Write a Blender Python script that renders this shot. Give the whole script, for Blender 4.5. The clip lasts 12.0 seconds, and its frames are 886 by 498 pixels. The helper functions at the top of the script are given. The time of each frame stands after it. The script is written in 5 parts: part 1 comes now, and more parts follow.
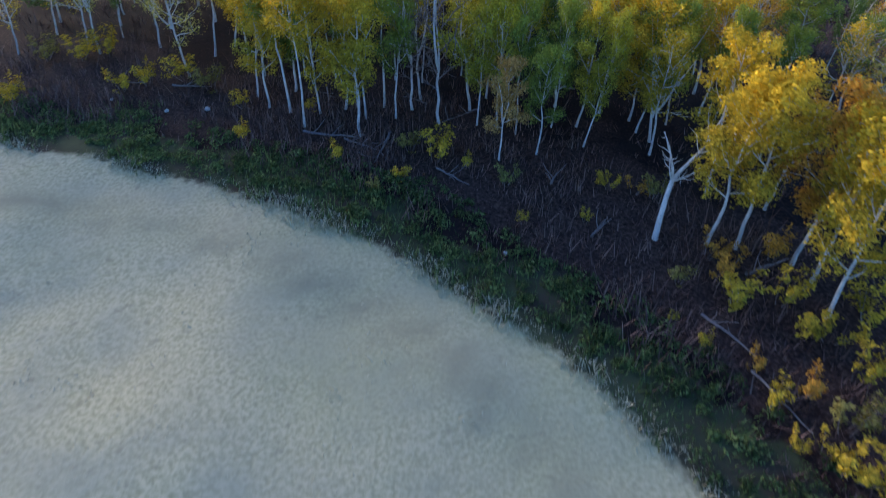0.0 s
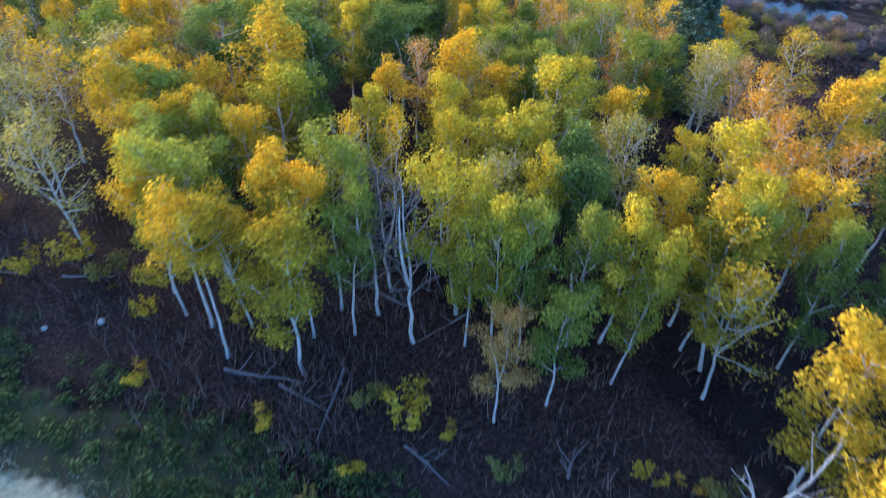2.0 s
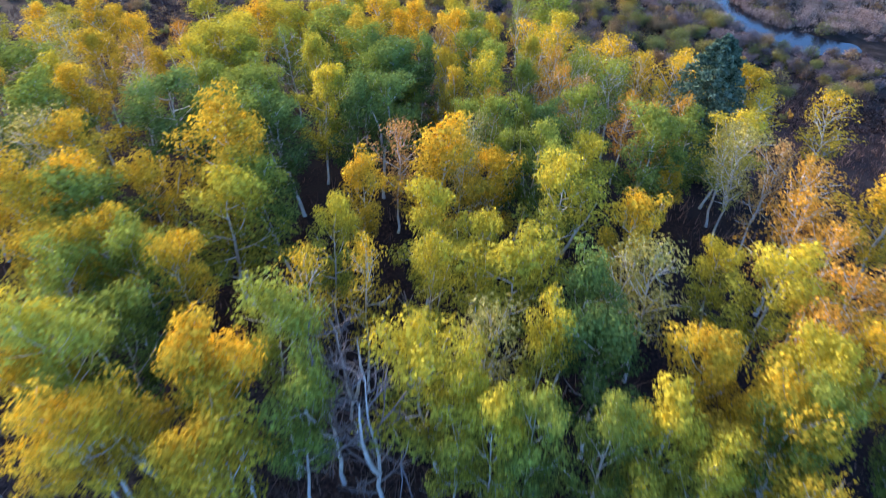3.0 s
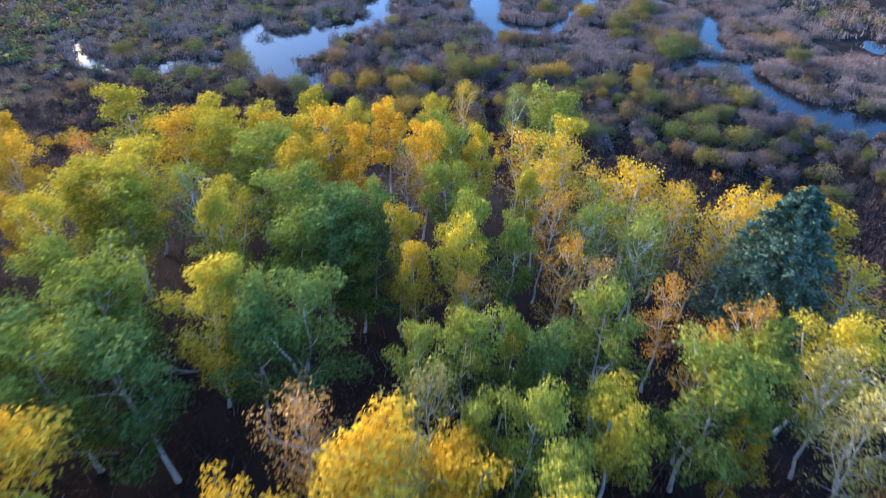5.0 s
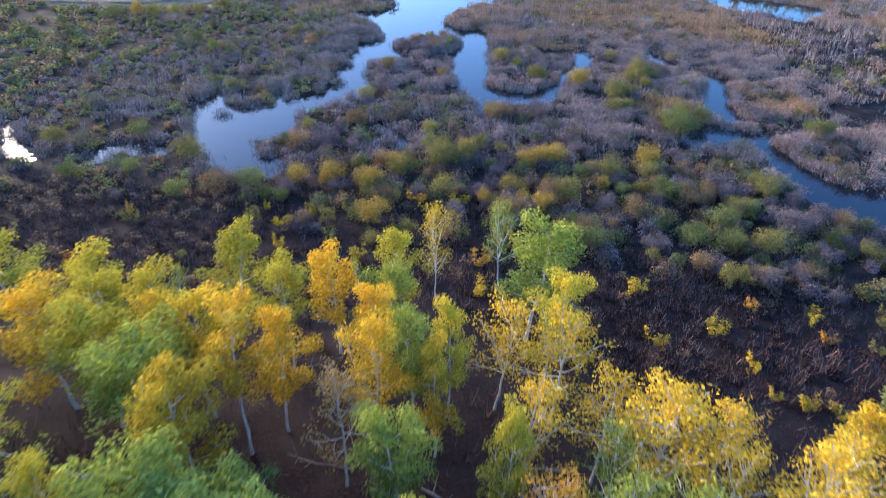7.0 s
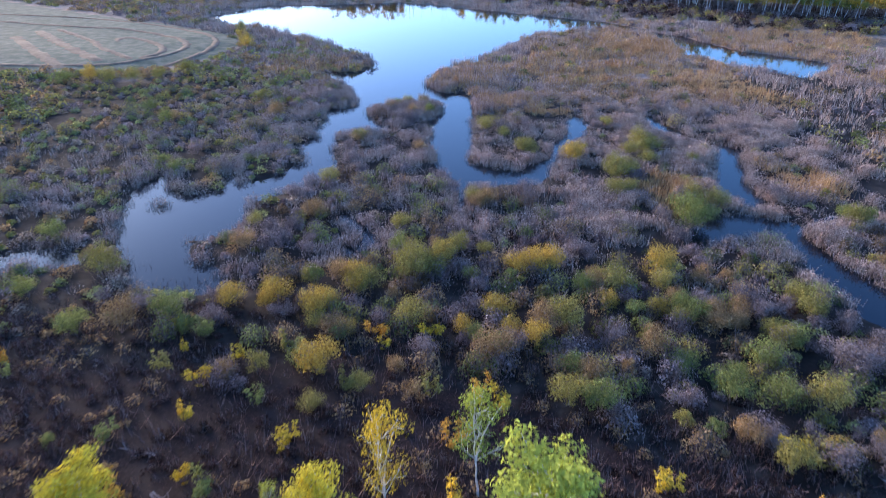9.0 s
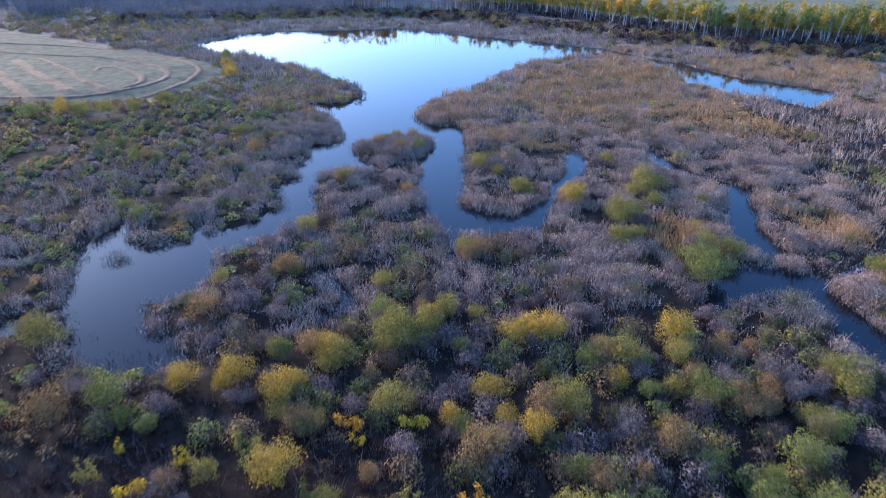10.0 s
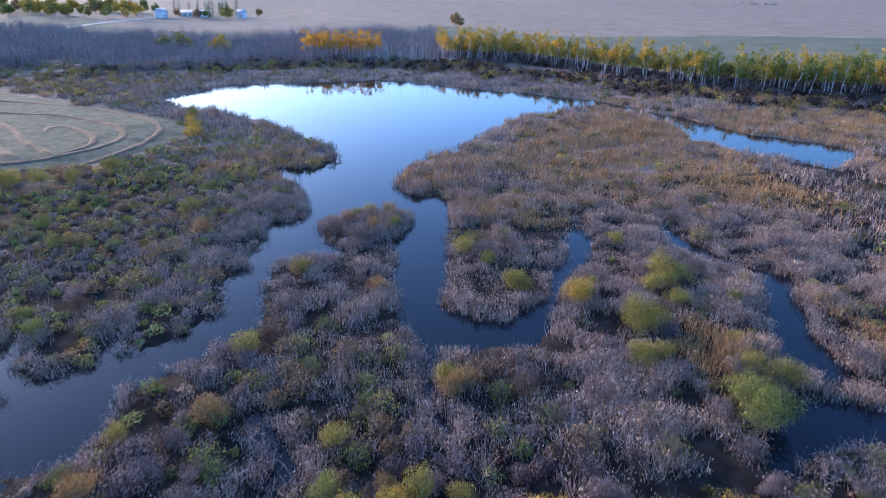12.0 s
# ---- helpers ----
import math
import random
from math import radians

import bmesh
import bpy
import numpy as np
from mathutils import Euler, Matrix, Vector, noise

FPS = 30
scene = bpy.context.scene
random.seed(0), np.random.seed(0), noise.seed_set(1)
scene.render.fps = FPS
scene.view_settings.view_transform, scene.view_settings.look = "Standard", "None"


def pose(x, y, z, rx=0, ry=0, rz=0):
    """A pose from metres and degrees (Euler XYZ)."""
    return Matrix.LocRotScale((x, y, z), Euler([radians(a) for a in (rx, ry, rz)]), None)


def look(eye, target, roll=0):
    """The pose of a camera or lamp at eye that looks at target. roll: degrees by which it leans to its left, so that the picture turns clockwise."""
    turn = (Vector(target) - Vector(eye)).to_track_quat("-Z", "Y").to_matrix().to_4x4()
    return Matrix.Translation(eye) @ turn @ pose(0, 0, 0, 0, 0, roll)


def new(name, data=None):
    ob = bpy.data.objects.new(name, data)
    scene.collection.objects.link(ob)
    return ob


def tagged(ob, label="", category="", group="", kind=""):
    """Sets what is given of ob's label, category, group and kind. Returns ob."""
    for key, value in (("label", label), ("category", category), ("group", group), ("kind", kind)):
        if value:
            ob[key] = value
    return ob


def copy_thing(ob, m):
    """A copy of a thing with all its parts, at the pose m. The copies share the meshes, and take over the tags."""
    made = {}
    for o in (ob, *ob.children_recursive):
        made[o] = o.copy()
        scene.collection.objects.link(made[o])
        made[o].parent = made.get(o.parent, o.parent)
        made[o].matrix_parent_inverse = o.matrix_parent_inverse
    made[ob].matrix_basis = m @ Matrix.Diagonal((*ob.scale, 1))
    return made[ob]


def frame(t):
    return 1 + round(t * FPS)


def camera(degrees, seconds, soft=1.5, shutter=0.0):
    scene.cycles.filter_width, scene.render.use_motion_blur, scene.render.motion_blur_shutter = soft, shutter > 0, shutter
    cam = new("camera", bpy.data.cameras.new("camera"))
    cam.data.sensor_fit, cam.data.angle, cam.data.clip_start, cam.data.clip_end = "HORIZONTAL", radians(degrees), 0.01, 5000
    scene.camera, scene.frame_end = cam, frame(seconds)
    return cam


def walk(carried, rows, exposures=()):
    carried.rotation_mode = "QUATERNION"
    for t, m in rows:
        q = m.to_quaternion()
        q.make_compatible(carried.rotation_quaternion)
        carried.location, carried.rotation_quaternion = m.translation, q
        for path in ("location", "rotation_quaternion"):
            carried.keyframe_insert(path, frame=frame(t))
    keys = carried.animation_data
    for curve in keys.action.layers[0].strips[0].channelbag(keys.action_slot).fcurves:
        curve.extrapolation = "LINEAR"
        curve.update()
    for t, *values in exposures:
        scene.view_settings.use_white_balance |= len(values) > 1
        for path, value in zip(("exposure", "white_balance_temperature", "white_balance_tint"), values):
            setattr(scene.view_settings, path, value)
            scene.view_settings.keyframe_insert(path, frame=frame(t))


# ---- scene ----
cam = camera(72.0, 12.0, 1.05, 0.5)
PATH = [
    (0, (0.43, -1.262, 28.809), (0.473, 0.276, 27.531), 3.4),
    (0.5, (0.547, 2.787, 30.036), (0.59, 4.311, 28.742), 3.3),
    (1, (1.141, 7.031, 31.092), (1.16, 8.539, 29.779), 2.7),
    (1.5, (1.237, 10.939, 31.639), (1.263, 12.455, 30.335), 3.0),
    (2, (1.507, 14.848, 32.041), (1.535, 16.375, 30.75), 2.9),
    (2.5, (1.778, 18.819, 32.425), (1.809, 20.357, 31.147), 2.9),
    (3, (2.039, 22.924, 32.838), (2.075, 24.469, 31.569), 2.9),
    (5, (4.329, 39.511, 32.482), (4.342, 41.129, 31.307), 2.3),
    (5.5, (4.738, 43.184, 32.793), (4.752, 44.818, 31.64), 2.1),
    (6, (5.207, 47.063, 32.924), (5.223, 48.714, 31.795), 1.9),
    (6.5, (5.68, 50.901, 33.094), (5.698, 52.568, 31.99), 1.6),
    (7, (6.265, 54.859, 33.212), (6.287, 56.543, 32.132), 1.6),
    (9, (8.593, 71.099, 33.625), (8.633, 72.848, 32.655), 1.1),
    (9.5, (9.097, 75.333, 33.778), (9.145, 77.097, 32.836), 1.1),
    (10, (9.663, 79.623, 33.881), (9.715, 81.402, 32.968), 1.0),
    (10.5, (10.153, 83.944, 34.014), (10.212, 85.737, 33.13), 0.9),
    (11, (10.702, 88.44, 34.046), (10.766, 90.247, 33.192), 0.9),
    (11.5, (11.21, 92.755, 34.134), (11.281, 94.576, 33.31), 0.8),
    (12, (11.696, 97.214, 34.043), (11.774, 99.048, 33.251), 0.8),
]
# seconds, stops, white balance in kelvin and tint
EXPOSURE = [(0, 2.15, 8500, 16), (1.5, 2.82, 8600, 16), (3, 2.9, 8300, 17), (5, 2.86, 7750, 15.5), (6.5, 2.92, 7750, 16), (9.5, 2.9, 7900, 18), (12, 2.68, 7900, 18)]
walk(cam, [(t, look(eye, target, roll)) for t, eye, target, roll in PATH], EXPOSURE)

# ---------------------------------------------------------------- world and light
SUN_AZIMUTH, SUN_HEIGHT = 316.0, 9.0          # degrees east of the y axis, degrees above the horizon
world = bpy.data.worlds.new("dusk_sky")
scene.world = world
world.use_nodes = True
wn = world.node_tree.nodes
sky = wn.new("ShaderNodeTexSky")
sky.sky_type = "NISHITA"
sky.sun_disc = False
sky.sun_elevation, sky.sun_rotation = radians(SUN_HEIGHT), radians(SUN_AZIMUTH)
sky.air_density, sky.dust_density, sky.ozone_density = 0.75, 1.5, 6.5
world.node_tree.links.new(sky.outputs[0], wn["Background"].inputs[0])
wn["Background"].inputs[1].default_value = 0.15

sun_data = bpy.data.lights.new("sun", "SUN")
sun_data.energy, sun_data.angle, sun_data.color = 1.1, radians(30), (1.0, 0.86, 0.68)
sun = new("sun", sun_data)
az, el = radians(SUN_AZIMUTH), radians(SUN_HEIGHT)
sun.matrix_world = look((0, 0, 80), (-math.sin(az) * math.cos(el) * 50, -math.cos(az) * math.cos(el) * 50, 80 - math.sin(el) * 50))

# ---------------------------------------------------------------- the lie of the land
rng = np.random.default_rng(7)


def smooth(a, b, v):
    s = np.clip((np.asarray(v, float) - a) / (b - a), 0, 1)
    return s * s * (3 - 2 * s)


_waves = [(rng.normal(size=2), rng.uniform(0, 6.28)) for _ in range(36)]


def ripple(x, y, size):
    """Smooth noise between about -1 and 1, with bumps of the given size in metres."""
    out = 0.0
    for k, (d, p) in enumerate(_waves):
        f = 1.6 / size * (0.6 + 0.03 * k)
        out = out + np.sin(x * d[0] * f + y * d[1] * f + p * (1 + k))
    return out / 5.0


def chain(points, x, y):
    """Signed distance to a string of round pools (x, y, radius) joined by straight reaches."""
    best = np.full(np.shape(x), 1e6)
    if len(points) == 1:
        a, b, r = points[0]
        return np.hypot(x - a, y - b) - r
    for (ax, ay, ar), (bx, by, br) in zip(points, points[1:]):
        dx, dy = bx - ax, by - ay
        s = np.clip(((x - ax) * dx + (y - ay) * dy) / (dx * dx + dy * dy), 0, 1)
        best = np.minimum(best, np.hypot(x - ax - s * dx, y - ay - s * dy) - ar - s * (br - ar))
    return best


# The shore of the lake with its bayou, neck, bend and western channel, as one line round the water
SHORE_LAKE = [
    (-8, 197), (-10.7, 205), (-13.8, 210.4), (-17.7, 216), (-7.7, 216.5), (-5.5, 222), (-5.5, 227), (-7.9, 236), (-17, 244.6), (-26.7, 257.7),
    (-33, 265), (-44, 277), (-62, 284), (-70.5, 293.7), (-64, 308), (-57.6, 325), (-48, 328), (-32, 332), (-18.6, 337), (-4, 342),
    (11.5, 335), (33.6, 320), (52, 309.6), (69, 299), (76, 289), (87, 271), (92, 260.6), (96.4, 249), (104, 244), (112, 236),
]
SHORE_EAST = [
    (113, 231), (105, 222), (97.5, 218), (89, 229.5), (84.4, 233), (78.5, 241), (80.5, 260), (77, 276), (68, 287), (54, 280.5),
    (48, 276), (36, 263), (27, 245.5), (19, 230), (14, 226), (8.2, 214.7), (7.4, 206), (10.5, 200), (14, 198.6), (17.3, 195.6), (17.3, 187),
]
SHORE_BEND = [
    (16, 180), (14.8, 168.7), (15, 164), (13.5, 159.6), (18.4, 155.4), (21.7, 156.8), (25.7, 161.5), (30, 170), (33.3, 178), (35, 184),
    (37, 183), (36.2, 178.7), (34.8, 171.6), (30, 163), (27, 155), (23.7, 150.3), (19, 149.5), (15, 149), (12, 150.5), (10, 155),
    (8.5, 163.4), (8.5, 172), (8, 178), (9.8, 186), (9.3, 189), (3.3, 191), (-0.8, 188.5), (-3, 186), (-2.6, 183.8), (-1.4, 178.3),
]
SHORE_WEST = [
    (3, 174.8), (4, 173.8), (0.8, 173.3), (-4.4, 172.5), (-6.1, 170), (-7, 163.6), (-5.9, 158.6), (-6.4, 154.2), (-7.8, 150.8), (-10.7, 147.8),
    (-14, 145.5), (-15.5, 144), (-14, 139.4), (-14.6, 136.4), (-14, 134), (-20, 133.4), (-17.9, 129.4), (-14.9, 127.6), (-9.6, 123.5), (-14, 121.5),
    (-20, 121.5), (-24.2, 128.7), (-28.4, 134.5), (-29.4, 139), (-31.8, 148.6), (-30.3, 153), (-28, 152), (-27.8, 150), (-25.4, 145.9), (-20.2, 147),
]
SHORE_HEAD = [
    (-19.8, 149), (-21.2, 155.5), (-20.3, 155.8), (-18.1, 150.3), (-14.4, 151.5), (-12.1, 154.9), (-11.2, 161.3), (-12.4, 165.7), (-11.2, 170.5), (-12.8, 173.5),
    (-11, 178), (-12, 182), (-11, 186.3), (-6.2, 187.5),
]
CREEK = [
    (47.7, 182), (48.3, 175.5), (50.2, 170.6), (53.9, 168.7), (54.7, 164.4), (51.5, 157), (48.8, 151), (47.6, 145.8), (53.3, 142.4), (55.5, 142.6),
    (53.9, 146.5), (53.6, 151.5), (55.8, 155), (57, 160.4), (59.6, 165), (57, 168.3), (54.1, 171.9), (50.9, 176.4), (50.4, 184.8),
]
EAST = [
    (40, 135.3), (44, 140), (48.6, 140.6), (53.2, 140), (56.4, 138), (54.6, 136), (53.8, 133.5), (54.7, 128.6), (56, 124.5), (61, 119.2), (66, 115.5),
    (65, 112.5), (58, 111.5), (54.7, 113.5), (52, 115.7), (50.2, 121), (48.9, 123.4), (50.2, 126.8), (49.2, 133.3), (45, 135.5), (40, 131.5),
]
POOLS = [
    [(56, 138.3, 0.9), (62, 141, 0.9), (68, 141.5, 0.9)], [(-60, 139.5, 0.7), (-56, 138.5, 0.5), (-53.5, 134, 0.5), (-50.5, 129.5, 0.45), (-44.5, 125, 0.5)],
    [(-37, 125.5, 0.9), (-33, 130.5, 0.8)], [(-36, 128, 1.6), (-30, 128.5, 1.3)],
    [(-43, 143, 0.8), (-37, 142, 0.8)], [(80, 147, 1.6), (82, 153, 1.8)], [(12.8, 150, 0.8), (12.4, 141, 0.8), (14, 137, 0.6)],
    [(-3, 141, 0.5), (2, 133, 0.9), (-6, 127, 0.8)], [(-14, 161.5, 0.5), (-18.5, 160, 0.5)], [(36, 182, 0.6), (44, 184.5, 0.5), (50, 183, 0.8)],
]
ISLETS = [[(-26, 141.8, 0.9)]]


def inside(points, x, y):
    """Signed distance to a closed line, negative within it."""
    best, odd = np.full(np.shape(x), 1e12), np.zeros(np.shape(x), bool)
    for (ax, ay), (bx, by) in zip(points, points[1:] + points[:1]):
        dx, dy = bx - ax, by - ay
        s = np.clip(((x - ax) * dx + (y - ay) * dy) / (dx * dx + dy * dy), 0, 1)
        best = np.minimum(best, (x - ax - s * dx) ** 2 + (y - ay - s * dy) ** 2)
        odd = odd ^ (((ay > y) != (by > y)) & (x < ax + (y - ay) * dx / (dy if dy else 1e-9)))
    return np.where(odd, -np.sqrt(best), np.sqrt(best))


def water(x, y):
    """Signed distance to the water's edge, negative over water."""
    x, y = np.asarray(x, float), np.asarray(y, float)
    d = inside(SHORE_LAKE + SHORE_EAST + SHORE_BEND + SHORE_WEST + SHORE_HEAD, x, y)
    d = np.minimum(np.minimum(d, inside(CREEK, x, y)), inside(EAST, x, y))
    for body in POOLS:
        d = np.minimum(d, chain(body, x, y))
    for islet in ISLETS:
        d = np.maximum(d, -chain(islet, x, y))
    return d + 0.35 * ripple(x, y, 5.0) + 0.22 * ripple(x + 40, y, 2.0)


HAY_X, HAY_Y, HAY_R = -22.3, -10.0, 37.4


def hay(x, y):
    """Signed distance to the mown field under the start of the flight."""
    d = np.hypot(x - HAY_X, y - HAY_Y) - HAY_R
    d = np.minimum(d, np.maximum(x - 14.6, y + 16))
    d = np.minimum(d, np.maximum(x + 21.5, y - 27.7 - np.clip(0.5 * (-21.5 - x), 0, 3)))
    return d + 0.18 * ripple(x, y, 2.5) + 0.25 * ripple(x, y, 9)


def west_field(x, y):
    """Signed distance to the raked field beyond the marsh."""
    return chain([(-73, 241, 29), (-96, 251, 33), (-220, 272, 84)], x, y) + 0.4 * ripple(x, y, 14)


FAR_X = [-400, -160, -100, -60, 0, 40, 75, 100, 160, 400]
FAR_Y = [300, 322, 322, 325, 346, 326, 300, 262, 240, 200]


def far_side(x, y):
    """Metres beyond the lake's far shore."""
    return y - np.interp(x, FAR_X, FAR_Y)


def height(x, y):
    x, y = np.asarray(x, float), np.asarray(y, float)
    u = y + 0.5 * np.maximum(0, x - 5)
    z = np.interp(u, [-50, 36, 50, 62, 72, 80, 89, 100, 110, 120, 128, 140], [9.9, 9.9, 9.6, 8.9, 7.4, 5.7, 3.9, 2.3, 1.3, 0.7, 0.4, 0.35])
    z = z + smooth(128, 60, u) * (0.10 * ripple(x, y, 6) + 0.05 * ripple(x, y, 2.2))
    z = z + smooth(110, 135, u) * 0.07 * ripple(x, y, 4)
    z = z + smooth(3, -12, west_field(x, y)) * 0.7
    e = far_side(x, y)
    z = z + 1.2 * smooth(8, 40, e) + 3.5 * smooth(60, 260, e) + 0.008 * np.maximum(0, e - 200) * smooth(3000, 300, e)
    z = z + smooth(300, 900, e) * 2.0 * ripple(x, y, 260)
    side = np.maximum(0, np.abs(x - 10) - 140)
    z = z + 3.0 * smooth(0, 120, side) * smooth(60, 130, y)
    d = water(x, y)
    near = (u > 90) & (e < 12)
    bank = np.where(d < 0, -0.12 + np.maximum(d * 0.35, -0.7), np.minimum(z, 0.03 + 0.22 * d))
    return np.where(near, bank, z)


# ---------------------------------------------------------------- materials
def material(name, rough=0.85, spec=0.25):
    m = bpy.data.materials.new(name)
    m.use_nodes = True
    b = m.node_tree.nodes["Principled BSDF"]
    b.inputs["Roughness"].default_value = rough
    b.inputs["Specular IOR Level"].default_value = spec
    return m, m.node_tree.nodes, m.node_tree.links, b


def node(nodes, kind, **values):
    n = nodes.new(kind)
    for key, value in values.items():
        n.inputs[key.replace("_", " ")].default_value = value
    return n


def ramp(nodes, links, source, stops):
    r = nodes.new("ShaderNodeValToRGB")
    while len(r.color_ramp.elements) < len(stops):
        r.color_ramp.elements.new(0.5)
    for e, (at, c) in zip(r.color_ramp.elements, stops):
        e.position, e.color = at, (*c, 1)
    links.new(source, r.inputs[0])
    return r.outputs[0]


def mix(nodes, links, factor, a, b, mode="MIX"):
    m = nodes.new("ShaderNodeMix")
    m.data_type, m.blend_type = "RGBA", mode
    for k, s in ((0, factor), (6, a), (7, b)):
        if isinstance(s, (int, float)):
            m.inputs[k].default_value = s
        elif isinstance(s, tuple):
            m.inputs[k].default_value = (*s, 1)
        else:
            links.new(s, m.inputs[k])
    return m.outputs[2]


def noise_of(nodes, links, scale, detail=4.0, coords="Object", stretch=None):
    t = nodes.new("ShaderNodeTexCoord")
    n = node(nodes, "ShaderNodeTexNoise", Scale=scale, Detail=detail)
    out = t.outputs[coords]
    if stretch:
        mp = nodes.new("ShaderNodeMapping")
        mp.inputs["Scale"].default_value = stretch
        links.new(out, mp.inputs[0])
        out = mp.outputs[0]
    links.new(out, n.inputs["Vector"])
    return n.outputs["Fac"]


def bump(nodes, links, b, source, strength, distance):
    n = node(nodes, "ShaderNodeBump", Strength=strength, Distance=distance)
    links.new(source, n.inputs["Height"])
    links.new(n.outputs[0], b.inputs["Normal"])


def leaf_material(name, colours, top=None, translucent=0.3, patch=0.9, lively=1.0):
    """Small leaves: each island has its own shade, each plant its own tone; top: the colour that leaves turn to higher
    up the crown.
    """
    m = bpy.data.materials.new(name)
    m.use_nodes = True
    n, l = m.node_tree.nodes, m.node_tree.links
    n.remove(n["Principled BSDF"])
    geo, info = n.new("ShaderNodeNewGeometry"), n.new("ShaderNodeObjectInfo")
    step = 1.0 / (len(colours) - 1)
    fac = node(n, "ShaderNodeMath")
    fac.operation = "MULTIPLY_ADD"
    links_noise = noise_of(n, l, patch, 2.0)
    l.new(links_noise, fac.inputs[0])
    fac.inputs[1].default_value = 1.1
    add = n.new("ShaderNodeMath")
    add.operation = "MULTIPLY_ADD"
    l.new(geo.outputs["Random Per Island"], add.inputs[0])
    add.inputs[1].default_value, add.inputs[2].default_value = 0.7, -0.42
    l.new(add.outputs[0], fac.inputs[2])
    col = ramp(n, l, fac.outputs[0], [(k * step, c) for k, c in enumerate(colours)])
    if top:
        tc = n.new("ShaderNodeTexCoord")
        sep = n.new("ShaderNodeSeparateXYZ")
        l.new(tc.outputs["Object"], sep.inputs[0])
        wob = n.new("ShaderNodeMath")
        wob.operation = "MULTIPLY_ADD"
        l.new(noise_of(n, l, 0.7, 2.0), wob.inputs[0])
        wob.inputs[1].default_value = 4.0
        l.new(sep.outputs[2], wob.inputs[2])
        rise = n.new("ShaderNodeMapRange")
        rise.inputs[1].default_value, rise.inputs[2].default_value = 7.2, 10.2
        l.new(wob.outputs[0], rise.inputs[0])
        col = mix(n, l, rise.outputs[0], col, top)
    tone = ramp(n, l, info.outputs["Random"], [(0, (0.85, 0.88, 0.85)), (1, (1.2, 1.15, 1.05))])
    col = mix(n, l, 1.0, col, tone, "MULTIPLY")
    shade = ramp(n, l, geo.outputs["Random Per Island"], [(0, (1 - 0.25 * lively,) * 3), (1, (1 + 0.4 * lively,) * 3)])
    col = mix(n, l, 1.0, col, shade, "MULTIPLY")
    own = n.new("ShaderNodeAttribute")
    own.attribute_name = "own_tone"
    col = mix(n, l, 1.0, col, ramp(n, l, own.outputs["Fac"], [(0, (1, 1, 1)), (0.01, (0.32, 0.3, 0.32)), (0.5, (0.95, 0.93, 0.95)), (1, (1.35, 1.3, 1.25))]), "MULTIPLY")
    dif, tra = n.new("ShaderNodeBsdfDiffuse"), n.new("ShaderNodeBsdfTranslucent")
    both = n.new("ShaderNodeMixShader")
    both.inputs[0].default_value = translucent
    for s in (dif, tra):
        l.new(col, s.inputs[0])
    l.new(dif.outputs[0], both.inputs[1])
    l.new(tra.outputs[0], both.inputs[2])
    l.new(both.outputs[0], n["Material Output"].inputs[0])
    return m


LEAVES = [
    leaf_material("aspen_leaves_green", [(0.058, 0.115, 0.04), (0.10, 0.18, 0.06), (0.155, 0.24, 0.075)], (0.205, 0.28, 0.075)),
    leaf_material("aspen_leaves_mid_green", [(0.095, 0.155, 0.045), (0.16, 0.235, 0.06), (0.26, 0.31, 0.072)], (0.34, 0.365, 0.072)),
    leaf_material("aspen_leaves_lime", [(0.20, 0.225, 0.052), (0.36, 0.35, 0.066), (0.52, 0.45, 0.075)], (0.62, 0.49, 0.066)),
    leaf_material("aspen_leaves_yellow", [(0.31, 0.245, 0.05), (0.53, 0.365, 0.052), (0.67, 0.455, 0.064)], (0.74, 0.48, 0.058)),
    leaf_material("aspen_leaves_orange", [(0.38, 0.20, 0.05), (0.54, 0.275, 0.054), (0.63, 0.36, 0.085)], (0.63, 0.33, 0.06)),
    leaf_material("aspen_leaves_tan", [(0.38, 0.21, 0.08), (0.54, 0.31, 0.11), (0.63, 0.40, 0.16)]),
    leaf_material("aspen_leaves_pale", [(0.29, 0.27, 0.08), (0.46, 0.39, 0.12), (0.58, 0.48, 0.18)]),
]


def bark_material():
    m, n, l, b = material("aspen_bark", 0.8)
    base = ramp(n, l, noise_of(n, l, 3.0, 5.0, stretch=(1, 1, 0.6)), [(0.3, (0.46, 0.445, 0.42)), (0.7, (0.8, 0.78, 0.74))])
    knots = ramp(n, l, noise_of(n, l, 4.0, 3.0, stretch=(2.5, 2.5, 7)), [(0.60, (1, 1, 1)), (0.72, (0.18, 0.16, 0.15))])
    l.new(mix(n, l, 1.0, base, knots, "MULTIPLY"), b.inputs["Base Color"])
    bump(n, l, b, noise_of(n, l, 14.0), 0.4, 0.02)
    return m


def plain_material(name, stops, scale=4.0, rough=0.9, island=0.5, spec=0.2):
    """A dull surface whose colour runs through the stops with a noise and a random tone for each piece."""
    m, n, l, b = material(name, rough, spec)
    geo = n.new("ShaderNodeNewGeometry")
    f = n.new("ShaderNodeMix")
    f.inputs[0].default_value = island
    l.new(noise_of(n, l, scale), f.inputs[2])
    l.new(geo.outputs["Random Per Island"], f.inputs[3])
    k = len(stops) - 1
    col = ramp(n, l, f.outputs[0], [(0.2 + 0.6 * i / k, c) for i, c in enumerate(stops)])
    l.new(col, b.inputs["Base Color"])
    return m


